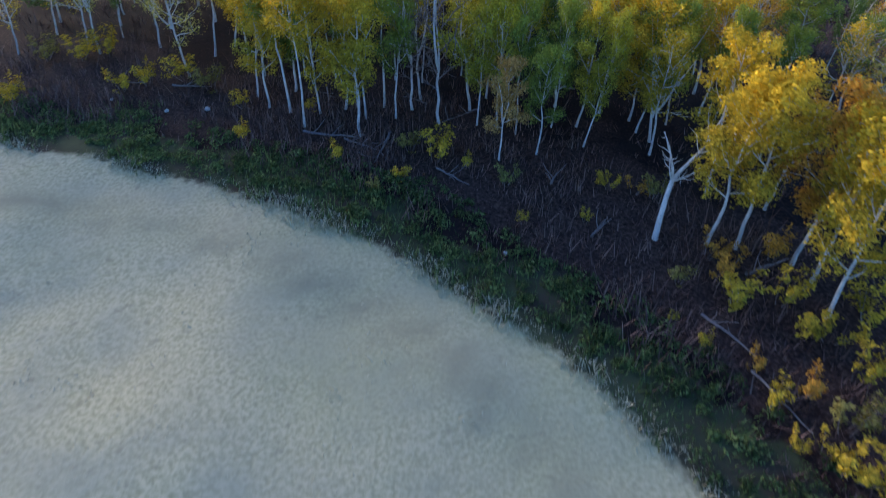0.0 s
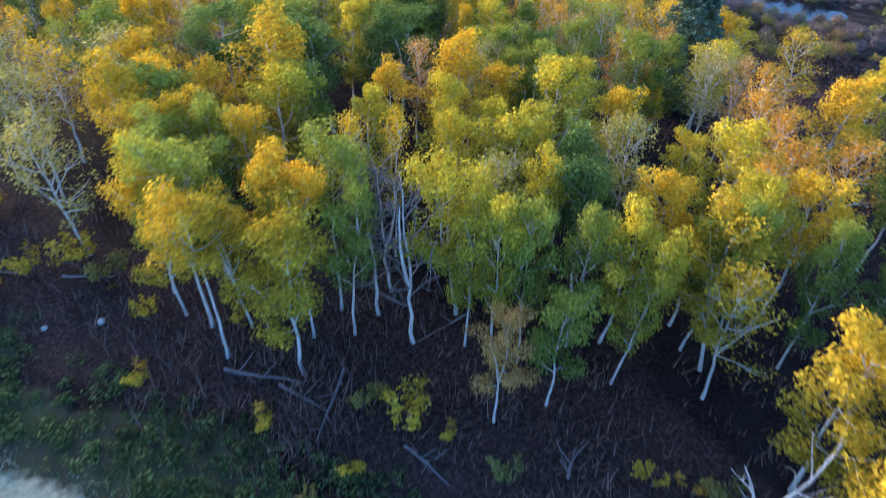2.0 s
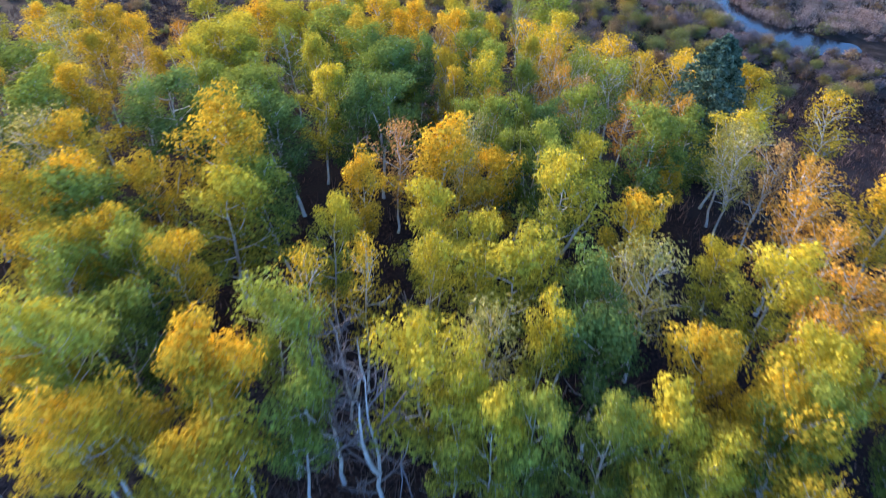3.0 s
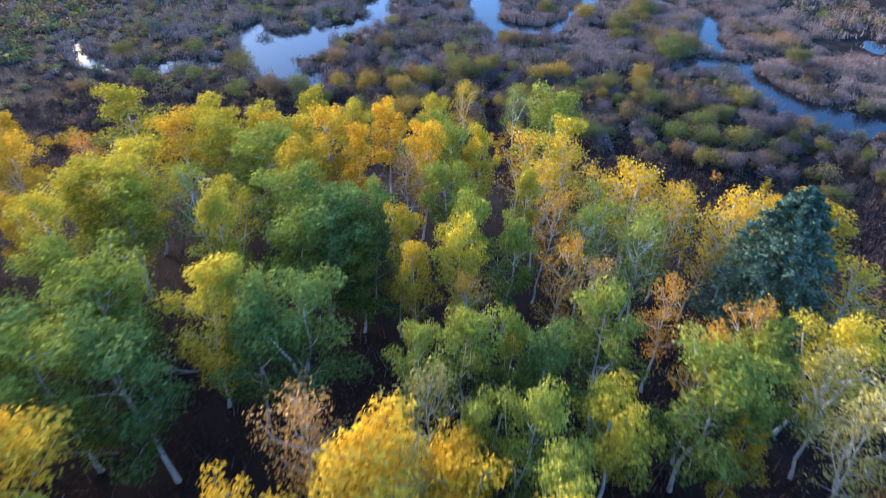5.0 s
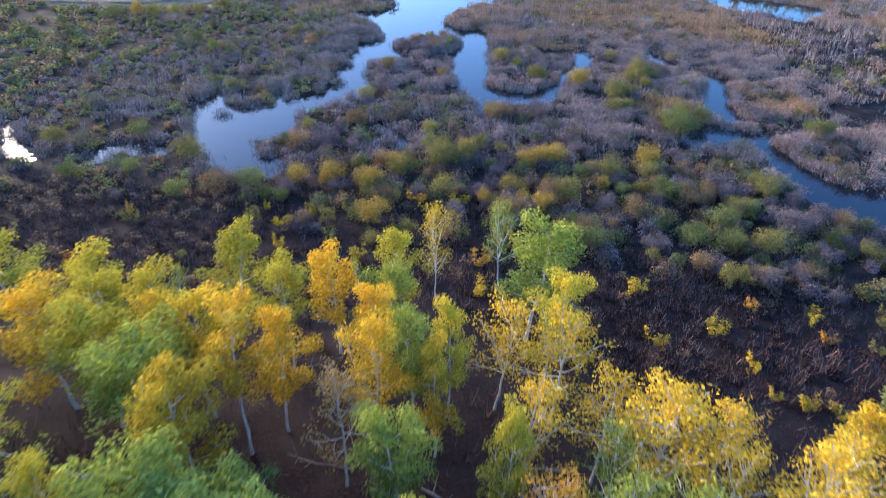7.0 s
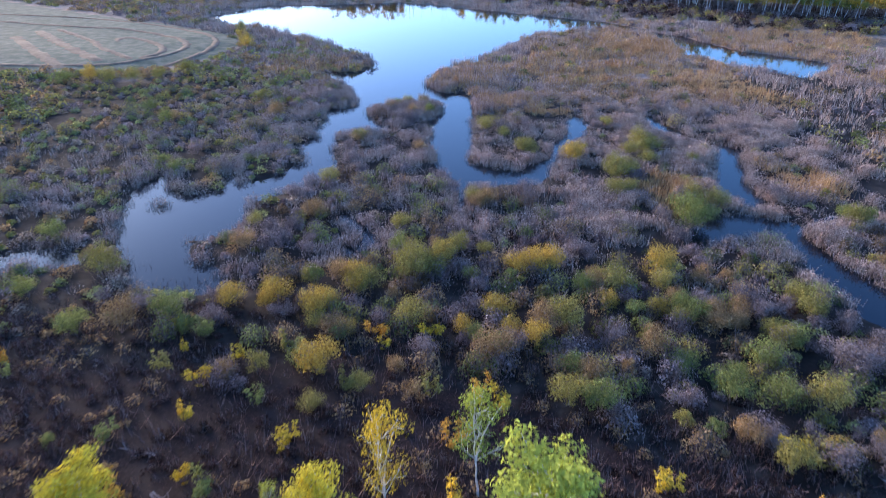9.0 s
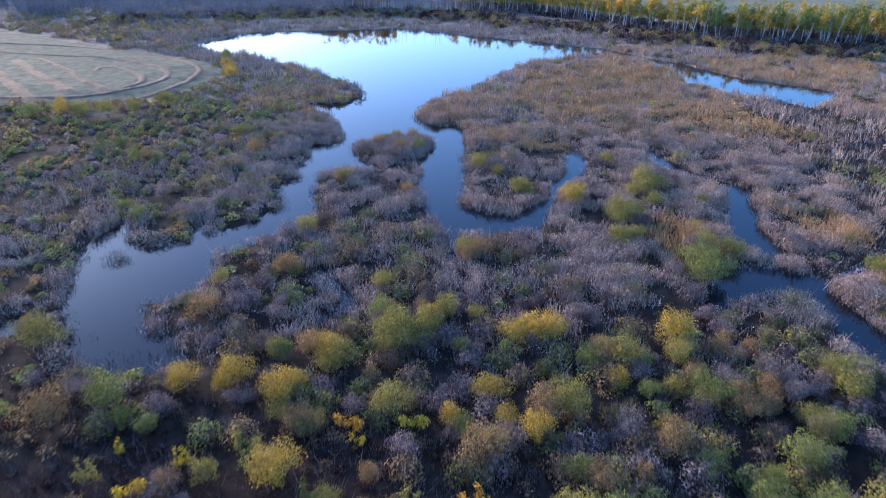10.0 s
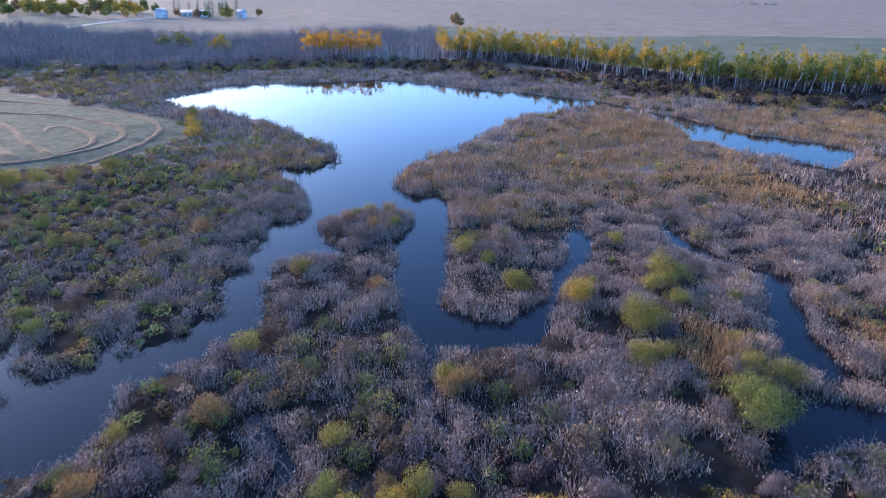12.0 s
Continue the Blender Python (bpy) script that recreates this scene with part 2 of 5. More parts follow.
BARK = bark_material()
TWIG = plain_material("grey_twigs", [(0.11, 0.09, 0.09), (0.22, 0.19, 0.19), (0.36, 0.32, 0.31)], 2.0)
BRUSH = plain_material("brown_brush", [(0.06, 0.033, 0.03), (0.15, 0.085, 0.072), (0.34, 0.21, 0.165)], 0.4)
WILLOW_TWIG = plain_material("willow_twigs", [(0.09, 0.066, 0.06), (0.21, 0.16, 0.145), (0.36, 0.285, 0.265)], 0.35)
REED = plain_material("cattail_blades", [(0.15, 0.09, 0.068), (0.42, 0.275, 0.21), (0.74, 0.55, 0.44)], 0.5, island=0.55)
SEDGE = plain_material("sedge_blades", [(0.29, 0.145, 0.062), (0.54, 0.295, 0.13), (0.74, 0.47, 0.24)], 0.10, island=0.55)
HERB = leaf_material("green_herbs", [(0.045, 0.09, 0.04), (0.085, 0.15, 0.06), (0.16, 0.21, 0.085)])
GRASS = plain_material("pale_stubble", [(0.34, 0.32, 0.215), (0.46, 0.425, 0.29), (0.58, 0.53, 0.37)], 0.3, island=0.6)
NEEDLES = leaf_material("spruce_needles", [(0.05, 0.10, 0.07), (0.15, 0.235, 0.16), (0.26, 0.36, 0.24)], translucent=0.1, lively=0.4)
SHRUB_LEAVES = {
    1: leaf_material("willow_leaves_green", [(0.12, 0.14, 0.05), (0.21, 0.23, 0.08), (0.32, 0.32, 0.115)], patch=0.4, lively=0.45),
    2: leaf_material("willow_leaves_olive", [(0.18, 0.155, 0.055), (0.29, 0.245, 0.08), (0.41, 0.34, 0.115)], patch=0.4, lively=0.45),
    3: leaf_material("willow_leaves_yellow", [(0.32, 0.21, 0.06), (0.46, 0.305, 0.075), (0.60, 0.41, 0.11)], patch=0.4, lively=0.45),
    4: leaf_material("willow_leaves_rust", [(0.17, 0.105, 0.06), (0.31, 0.195, 0.10), (0.46, 0.31, 0.17)], patch=0.4, lively=0.45),
    8: leaf_material("willow_leaves_grey", [(0.14, 0.107, 0.112), (0.215, 0.17, 0.174), (0.31, 0.25, 0.255)], patch=0.4, lively=0.45),
}


def ground_material():
    m, n, l, b = material("ground_cover", 0.95, 0.1)
    att = {}
    for name in ("hay", "verge", "marsh", "raked", "far", "track", "swath", "thatch", "pasture", "rose"):
        a = n.new("ShaderNodeAttribute")
        a.attribute_name = name
        att[name] = a.outputs["Fac"]
    fine, mid, wide = noise_of(n, l, 6.0, 6.0), noise_of(n, l, 0.55, 5.0), noise_of(n, l, 0.06, 4.0)
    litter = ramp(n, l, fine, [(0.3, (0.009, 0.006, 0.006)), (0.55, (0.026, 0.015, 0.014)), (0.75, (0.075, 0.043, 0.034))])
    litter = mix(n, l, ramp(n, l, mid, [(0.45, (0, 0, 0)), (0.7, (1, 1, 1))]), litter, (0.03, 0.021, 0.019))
    mud = ramp(n, l, mid, [(0.3, (0.014, 0.011, 0.009)), (0.5, (0.03, 0.022, 0.018)), (0.7, (0.065, 0.048, 0.036))])
    stubble = ramp(n, l, fine, [(0.36, (0.36, 0.335, 0.2)), (0.5, (0.47, 0.43, 0.265)), (0.64, (0.57, 0.515, 0.325))])
    blotch = noise_of(n, l, 0.35, 6.0)
    stubble = mix(n, l, ramp(n, l, blotch, [(0.44, (0, 0, 0)), (0.72, (0.7, 0.7, 0.7))]), stubble, (0.38, 0.37, 0.265))
    spots = noise_of(n, l, 1.9, 3.0)
    stubble = mix(n, l, ramp(n, l, spots, [(0.62, (0, 0, 0)), (0.72, (0.6, 0.6, 0.6))]), stubble, (0.27, 0.25, 0.17))
    stubble = mix(n, l, ramp(n, l, wide, [(0.52, (0, 0, 0)), (0.7, (0.5, 0.5, 0.5))]), stubble, (0.30, 0.34, 0.19))
    stubble = mix(n, l, att["swath"], stubble, (0.40, 0.375, 0.26))
    worn = n.new("ShaderNodeMath")
    worn.operation = "MULTIPLY"
    l.new(att["track"], worn.inputs[0])
    l.new(ramp(n, l, mid, [(0.35, (0.3, 0.3, 0.3)), (0.6, (0.95, 0.95, 0.95))]), worn.inputs[1])
    stubble = mix(n, l, worn.outputs[0], stubble, (0.30, 0.29, 0.19))
    verge = ramp(n, l, mid, [(0.35, (0.065, 0.052, 0.038)), (0.5, (0.055, 0.062, 0.034)), (0.68, (0.075, 0.09, 0.045))])
    raked = ramp(n, l, mid, [(0.35, (0.075, 0.092, 0.06)), (0.5, (0.105, 0.12, 0.08)), (0.65, (0.155, 0.15, 0.105))])
    rough_mix = mix(n, l, 0.5, mid, wide)
    plain = ramp(n, l, rough_mix, [(0.3, (0.23, 0.17, 0.12)), (0.5, (0.33, 0.24, 0.17)), (0.7, (0.42, 0.31, 0.22))])
    thatch = ramp(n, l, rough_mix, [(0.35, (0.12, 0.08, 0.06)), (0.5, (0.25, 0.17, 0.125)), (0.65, (0.40, 0.28, 0.21))])
    pasture = ramp(n, l, rough_mix, [(0.35, (0.13, 0.14, 0.085)), (0.5, (0.18, 0.18, 0.115)), (0.65, (0.25, 0.21, 0.145))])
    rose = ramp(n, l, fine, [(0.3, (0.02, 0.012, 0.011)), (0.5, (0.055, 0.032, 0.028)), (0.7, (0.12, 0.075, 0.058))])
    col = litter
    for key, c in (("rose", rose), ("marsh", mud), ("thatch", thatch), ("far", plain), ("pasture", pasture), ("raked", raked), ("verge", verge), ("hay", stubble)):
        edge = n.new("ShaderNodeMath")
        edge.operation = "MULTIPLY_ADD"
        l.new(noise_of(n, l, 2.2, 3.0), edge.inputs[0])
        edge.inputs[1].default_value = 0.5
        l.new(att[key], edge.inputs[2])
        f = n.new("ShaderNodeMapRange")
        f.inputs[1].default_value, f.inputs[2].default_value = 0.65, 0.85
        l.new(edge.outputs[0], f.inputs[0])
        col = mix(n, l, f.outputs[0], col, c)
    l.new(col, b.inputs["Base Color"])
    bump(n, l, b, fine, 0.35, 0.06)
    return m


def water_material():
    m, n, l, b = material("still_water", 0.035, 0.42)
    b.inputs["Base Color"].default_value = (0.004, 0.007, 0.012, 1)
    b.inputs["IOR"].default_value = 1.33
    bump(n, l, b, noise_of(n, l, 1.6, 3.0), 0.05, 0.05)
    return m


# ---------------------------------------------------------------- mesh helpers
def mesh_of(name, verts, faces, mats):
    """A mesh from arrays; faces all have one number of corners."""
    verts, faces = np.asarray(verts, np.float32), np.asarray(faces, np.int32)
    me = bpy.data.meshes.new(name)
    k = faces.shape[1]
    me.vertices.add(len(verts))
    me.vertices.foreach_set("co", verts.ravel())
    me.loops.add(faces.size)
    me.loops.foreach_set("vertex_index", faces.ravel())
    me.polygons.add(len(faces))
    me.polygons.foreach_set("loop_start", np.arange(0, faces.size, k, dtype=np.int32))
    me.update(calc_edges=True)
    for mat in mats:
        me.materials.append(mat)
    return me


class Heap:
    """Collects quads for one mesh."""

    def __init__(self):
        self.v, self.f, self.n = [], [], 0

    def add(self, v, f):
        self.v.append(np.asarray(v, float).reshape(-1, 3))
        self.f.append(np.asarray(f, int).reshape(-1, 4) + self.n)
        self.n += len(self.v[-1])

    def mesh(self, name, mat):
        return mesh_of(name, np.concatenate(self.v), np.concatenate(self.f), [mat])


def tube(heap, path, radii, sides):
    """A tapered round stem along a path of points."""
    path, radii = np.asarray(path, float), np.asarray(radii, float)
    way = np.gradient(path, axis=0)
    way /= np.linalg.norm(way, axis=1)[:, None] + 1e-9
    ref = np.where(np.abs(way[:, :1]) < 0.8, np.array([[1.0, 0, 0]]), np.array([[0, 1.0, 0]]))
    a = np.cross(way, ref)
    a /= np.linalg.norm(a, axis=1)[:, None] + 1e-9
    b = np.cross(way, a)
    ang = np.arange(sides) * 2 * np.pi / sides
    ring = path[:, None] + radii[:, None, None] * (np.cos(ang)[None, :, None] * a[:, None] + np.sin(ang)[None, :, None] * b[:, None])
    i, j = np.meshgrid(np.arange(len(path) - 1), np.arange(sides), indexing="ij")
    k = (j + 1) % sides
    f = np.stack([i * sides + j, i * sides + k, (i + 1) * sides + k, (i + 1) * sides + j], -1)
    heap.add(ring, f)


def leaf_faces(r, centres, size, flat=0.4, out=None):
    """One pointed leaf or spray at each centre, turned at random, rather level or, where out is given, rather facing that way."""
    n = len(centres)
    if out is None:
        nrm = r.normal(size=(n, 3)) * (1 - flat) + np.array([0, 0, flat * 1.6])
    else:
        nrm = out + r.normal(size=(n, 3)) * 0.42 + np.array([0, 0, 0.25])
    nrm /= np.linalg.norm(nrm, axis=1)[:, None] + 1e-9
    a = np.cross(nrm, r.normal(size=(n, 3)))
    a /= np.linalg.norm(a, axis=1)[:, None] + 1e-9
    b = np.cross(nrm, a)
    s = (np.asarray(size) * r.uniform(0.65, 1.35, n))[:, None]
    v = np.stack([centres - a * s * 0.45 - b * s * 0.42, centres - a * s * 0.45 + b * s * 0.42, centres + a * s * 0.75], 1)
    return v.reshape(-1, 3), np.arange(3 * n).reshape(-1, 3)


def blades(r, x, y, z, tall, wide, spread):
    """A leaning blade at each place."""
    n = len(x)
    ang, lean = r.uniform(0, 6.283, n), r.uniform(0.05, 1.0, n) * spread
    dx, dy = np.cos(ang), np.sin(ang)
    foot = np.stack([x, y, z], 1)
    side = np.stack([-dy, dx, np.zeros(n)], 1) * (wide * 0.5)[:, None]
    tip = foot + np.stack([dx * lean * tall, dy * lean * tall, tall], 1)
    v = np.stack([foot - side, foot + side, tip], 1)
    return v.reshape(-1, 3), np.arange(3 * n).reshape(-1, 3)


def part(name, mesh, parent, label=""):
    ob = new(name, mesh)
    ob.parent = parent
    return tagged(ob, label) if label else ob


# ---------------------------------------------------------------- ground and water
def spaced(lo, fine_lo, fine_hi, hi, step, grow):
    mid = list(np.arange(fine_lo, fine_hi + step / 2, step))
    s = step
    while mid[-1] < hi:
        s *= grow
        mid.append(mid[-1] + s)
    s = step
    while mid[0] > lo:
        s *= grow
        mid.insert(0, mid[0] - s)
    return np.array(mid)


def build_ground():
    xs = spaced(-4300, -66, 112, 4300, 1.3, 1.12)
    ys = spaced(-600, -10, 260, 4700, 1.3, 1.04)
    gx, gy = np.meshgrid(xs, ys)
    v = np.stack([gx, gy, height(gx, gy)], -1).reshape(-1, 3)
    ny, nx = gx.shape
    i, j = np.meshgrid(np.arange(ny - 1), np.arange(nx - 1), indexing="ij")
    a = i * nx + j
    f = np.stack([a, a + 1, a + nx + 1, a + nx], -1).reshape(-1, 4)
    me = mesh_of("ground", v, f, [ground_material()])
    x, y = gx.ravel(), gy.ravel()
    dh, e = hay(x, y), far_side(x, y)
    u = y + 0.5 * np.maximum(0, x - 5)
    masks = {
        "hay": smooth(1.5, -1.5, dh),
        "verge": smooth(5.0, 2.6, dh + 1.6 * ripple(x, y, 4)),
        "marsh": smooth(98, 122, u) * smooth(60, 20, e),
        "raked": smooth(1.5, -1.5, west_field(x, y)),
        "far": smooth(75, 120, e + 20 * ripple(x, y, 60)),
        "pasture": smooth(105, 130, e + 12 * ripple(x, y, 50)) * smooth(330, 230, e + 60 * ripple(x, y, 120)),
        "rose": smooth(3.5, 6, dh) * smooth(20, 12, dh + 2 * ripple(x, y, 5)),
        "thatch": smooth(195, 235, y + 8 * ripple(x, y, 14)),
        "swath": 0.25 * smooth(-0.2, 0.9, np.sin(2 * np.pi * (np.hypot(x - HAY_X, y - HAY_Y) + 0.5 * ripple(x, y, 6)) / 4.3)),
        "track": smooth(1.3, 0.2, np.abs(np.hypot(x - HAY_X, y - HAY_Y) - 33.9 + 0.25 * ripple(x, y, 5))),
    }
    for key, values in masks.items():
        me.attributes.new(key, "FLOAT", "POINT").data.foreach_set("value", values.astype(np.float32))
    me.polygons.foreach_set("use_smooth", np.ones(len(f), bool))
    tagged(new("ground", me), "rolling ground of stubble, leaf litter and marsh mud", "ground", kind="structure")


def build_water():
    h = Heap()
    h.add([(-72, 92, 0), (128, 92, 0), (128, 352, 0), (-72, 352, 0)], [(0, 1, 2, 3)])
    tagged(new("water", h.mesh("water", water_material())), "still dark marsh water mirroring the evening sky", "water", kind="structure")


build_ground()
build_water()

# ---------------------------------------------------------------- aspens
TONES = ["green", "mid-green", "yellow-green", "golden yellow", "orange", "faded tan", "pale yellow"]


def limb_path(r, start, way, length, bend, steps=5):
    """A wandering stem that turns slowly upwards."""
    pts, p, d = [np.array(start, float)], np.array(start, float), np.array(way, float)
    for _ in range(steps):
        d = d + r.normal(size=3) * bend + np.array([0, 0, 0.10])
        d /= np.linalg.norm(d)
        p = p + d * length / steps
        pts.append(p.copy())
    return np.array(pts)


def aspen(seed, leaves, twiggy, clear=0.42, lean=0.05, forked=False):
    """An aspen 8.5 m high: bare white bole, rising limbs, a lobed crown of small leaves."""
    r = np.random.default_rng(seed)
    root = new("aspen_tree")
    tall = 8.5
    n = 11
    zz = np.linspace(-0.25, tall * 0.93, n)
    wander = np.cumsum(r.normal(size=(n, 2)) * 0.07, axis=0)
    wander -= wander[0]
    tilt = r.normal(size=2) * lean
    spine = np.column_stack([wander[:, 0] + tilt[0] * zz, wander[:, 1] + tilt[1] * zz, zz])
    rad = 0.085 * (1 - np.linspace(0, 1, n) ** 1.15 * 0.88)
    rad[0] *= 1.35
    trunk = Heap()
    tube(trunk, spine, rad, 8)
    tips = []
    count = 11 + int(5 * twiggy)
    for k in range(count):
        s = clear + (0.96 - clear) * (k + r.uniform(0, 0.8)) / count
        i = min(n - 2, int(s * (n - 1)))
        at = spine[i] + (spine[i + 1] - spine[i]) * (s * (n - 1) - i)
        ang = k * 2.4 + r.uniform(-0.5, 0.5)
        t = (s - clear) / (1 - clear)
        up = r.uniform(0.25, 0.6) + 0.55 * t
        way = np.array([math.cos(ang), math.sin(ang), up])
        way /= np.linalg.norm(way)
        length = (0.35 + 1.65 * math.sin(math.pi * (0.24 + 0.70 * t))) * r.uniform(0.7, 1.2)
        path = limb_path(r, at, way, length, 0.16)
        limbs = Heap()
        tube(limbs, path, np.linspace(0.05, 0.014, len(path)) * (1.1 - 0.5 * s), 3)
        tips += [(path[-1], 1.0), (path[3], 0.75)]
        if t < 0.6 and clear < 0.5:
            tips.append((path[2] - np.array([0, 0, 0.35]), 0.45))
        for _ in range(1 + int(5 * twiggy)):
            b = r.integers(1, len(path) - 1)
            w = (path[b + 1] - path[b]) / np.linalg.norm(path[b + 1] - path[b]) + r.normal(size=3) * 0.55
            sub = limb_path(r, path[b], w / np.linalg.norm(w), length * r.uniform(0.35, 0.65), 0.2, 3)
            tube(limbs, sub, np.linspace(0.024, 0.008, len(sub)), 3)
            tips.append((sub[-1], 0.5))
        part("limb", limbs.mesh("limb", BARK if twiggy < 0.9 else TWIG), root)
    tips.append((spine[-1], 1.0))
    if forked:
        path = limb_path(r, spine[4], (0.5, 0.25, 1), 4.2, 0.08, 8)
        limbs = Heap()
        tube(limbs, path, np.linspace(0.085, 0.02, len(path)), 7)
        part("limb", limbs.mesh("limb", BARK), root)
        tips += [(path[-1], 1.0), (path[-3], 0.9)]
    part("trunk", trunk.mesh("trunk", BARK), root, "white bark with dark knots")
    if leaves:
        weights = np.array([w * r.uniform(0.5, 1.5) for _, w in tips])
        ids = r.choice(len(tips), leaves, p=weights / weights.sum())
        size = 0.40 * np.sqrt(weights) + 0.22
        off = r.normal(size=(leaves, 3))
        off /= np.linalg.norm(off, axis=1)[:, None]
        off[:, 2] = np.where(r.random(leaves) < 0.35, np.abs(off[:, 2]), off[:, 2])
        off *= (0.45 + 0.6 * r.random(leaves))[:, None] * size[ids][:, None]
        off[:, 2] *= 0.85
        c = np.array([p for p, _ in tips])[ids] + off
        v, f = leaf_faces(r, c, r.uniform(0.08, 0.135, leaves), out=off / (np.linalg.norm(off, axis=1)[:, None] + 1e-9) * 0.8)
        part("crown", mesh_of("crown", v, f, [LEAVES[0]]), root, "crown of small fluttering leaves")
    return root


FULL = [aspen(10 + k, 6800, 0.2, 0.27 + 0.06 * (k % 3), forked=k % 4 == 3) for k in range(8)]
SPARSE = [aspen(40 + k, 2300, 0.6, 0.36, 0.07, forked=k == 1) for k in range(3)]
TALL = [aspen(30 + k, 4600, 0.2, 0.63 + 0.04 * (k % 2), 0.09) for k in range(4)]
BARE = [aspen(60 + k, 0, 1.2, 0.25, 0.09, forked=True) for k in range(2)]
used = set()


def set_down(proto, m, tone, label, category, group):
    """The prototype itself at its first use, then copies; the foliage takes its colour from the object's slot."""
    if proto.name in used:
        ob = copy_thing(proto, m @ Matrix.Diagonal([1 / k for k in proto.scale] + [1]))
    else:
        used.add(proto.name)
        ob = proto
        ob.matrix_basis = m
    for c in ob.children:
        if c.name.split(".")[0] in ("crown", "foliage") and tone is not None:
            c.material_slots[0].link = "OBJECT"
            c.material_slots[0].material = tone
    return tagged(ob, label, category, group)


pick = random.Random(3)
planted = []


def plant_aspen(x, y, r, tone, tall=8.0, at_edge=False):
    leaf = {8: 3, 9: 1}.get(tone, tone)
    if tone == 7:
        proto, wide = pick.choice(BARE), 1.0
    elif tone in (6, 8, 9) or tone in (4, 5) and not at_edge:
        proto, wide = pick.choice(SPARSE), min(1.25, max(0.7, r / 1.35))
    else:
        proto, wide = pick.choice(TALL if at_edge and x < 2 else FULL), min(1.5, max(0.65, r / 1.4))
        if at_edge:
            wide = min(wide, 1.1)
    z = float(height(x, y))
    s = tall / 8.5 * pick.uniform(0.96, 1.05)
    m = pose(x, y, z, pick.uniform(-3, 3), pick.uniform(-3, 3), pick.uniform(0, 360)) @ Matrix.Diagonal((wide * s, wide * s, s, 1))
    label = "leafless grey aspen with many forking white limbs" if tone == 7 else f"slender white-trunked aspen with {TONES[leaf]} autumn leaves"
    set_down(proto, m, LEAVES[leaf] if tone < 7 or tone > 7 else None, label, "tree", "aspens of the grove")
    planted.append((x, y))


# Each row: x, y, crown radius, tone (0 green .. 4 orange, 5 tan, 6 pale, 7 leafless, 8 thin gold, 9 thin green), height
EDGE_WEST = [
    (-30.8, 49.1, 1.3, 6, 8.5), (-24.6, 42.6, 1.3, 6, 8.5), (-25.8, 49, 1.4, 6, 8.5), (-21, 44.7, 1.3, 6, 8.5), (-16.5, 43.6, 1.3, 3, 8.5), (-11.9, 40.2, 1.3, 1, 8.5),
    (-6.8, 40.4, 1.2, 3, 8.5),
]
EDGE_TREES = [
    (-8.9, 34.5, 1.4, 1, 9.0), (-7.7, 32.7, 1.2, 3, 9.0), (-4, 34.1, 1.2, 3, 8.2), (-3, 36, 1.3, 1, 9.1), (-1.1, 35.8, 1, 7, 9.0), (0.7, 34.0, 1, 7, 9.6), (-0.6, 37.6, 1, 7, 8.8),
    (2.7, 36, 1.5, 2, 8.8), (4.3, 29.8, 1.3, 5, 6.3), (6.6, 30.7, 1.3, 1, 6.8), (9.6, 34.5, 1.3, 2, 8.4), (13.7, 31.5, 1.4, 8, 7.5), (15.8, 27.1, 1.5, 3, 9.0),
    (14.3, 22.6, 1.5, 3, 9.4), (15.7, 22.4, 1.7, 3, 9.4), (18.1, 21.3, 1.6, 4, 9.0), (18.5, 20.1, 1.6, 3, 9.0), (18.1, 17.6, 1.7, 3, 9.2),
]
FRONT = [
    (-4.0, 31.9, 1.5, 3, 8.6), (9.7, 32.1, 0.9, 2, 8.6), (5.5, 33.0, 0.8, 1, 8.6), (14.1, 33.1, 1.6, 3, 8.6), (4.4, 33.5, 1.0, 2, 8.6), (3.1, 33.9, 0.9, 2, 8.6),
    (7.9, 34.1, 0.9, 1, 8.6), (13.5, 34.3, 1.1, 1, 8.6), (-2.1, 34.4, 1.1, 1, 9.1), (-7.0, 34.6, 1.1, 3, 8.6), (-5.5, 35.4, 1.2, 3, 9.7), (-10.5, 35.4, 1.3, 3, 8.6),
    (-4.7, 35.6, 1.0, 1, 8.6), (15.9, 35.7, 1.1, 2, 8.6), (13.4, 35.9, 1.7, 3, 7), (15.2, 36.6, 1.4, 2, 8.6), (-11.6, 36.8, 1.1, 2, 8.6), (11.6, 36.9, 1.4, 3, 8.6),
    (8.6, 37.4, 1.6, 0, 8.6),
]
SECOND = [
    (5.8, 37.8, 1.0, 2, 8.6), (3.9, 38.0, 1.2, 6, 8.6), (-9.3, 38.1, 1.5, 1, 8.6), (16.5, 38.8, 1.2, 4, 8.6), (-0.6, 40.4, 1.0, 8, 8.6), (-2.6, 40.5, 1.0, 8, 8.6),
    (8.0, 40.5, 1.2, 0, 8.6), (-9.0, 40.6, 1.2, 1, 8.6), (15.9, 41.0, 1.5, 2, 8.6), (5.0, 41.3, 1.6, 2, 8.8), (9.5, 41.5, 0.8, 6, 8.6), (11.5, 41.7, 1.4, 6, 8.6),
    (2.2, 41.8, 0.7, 2, 8.6), (-11.0, 41.8, 1.1, 3, 8.6), (-13.7, 42.1, 1.5, 3, 8.6), (4.0, 43.5, 1.1, 2, 8.6), (-2.5, 44.1, 1.1, 2, 8.6), (15.8, 44.2, 1.5, 2, 6.7),
    (20.3, 44.2, 1.3, 4, 8.6),
]
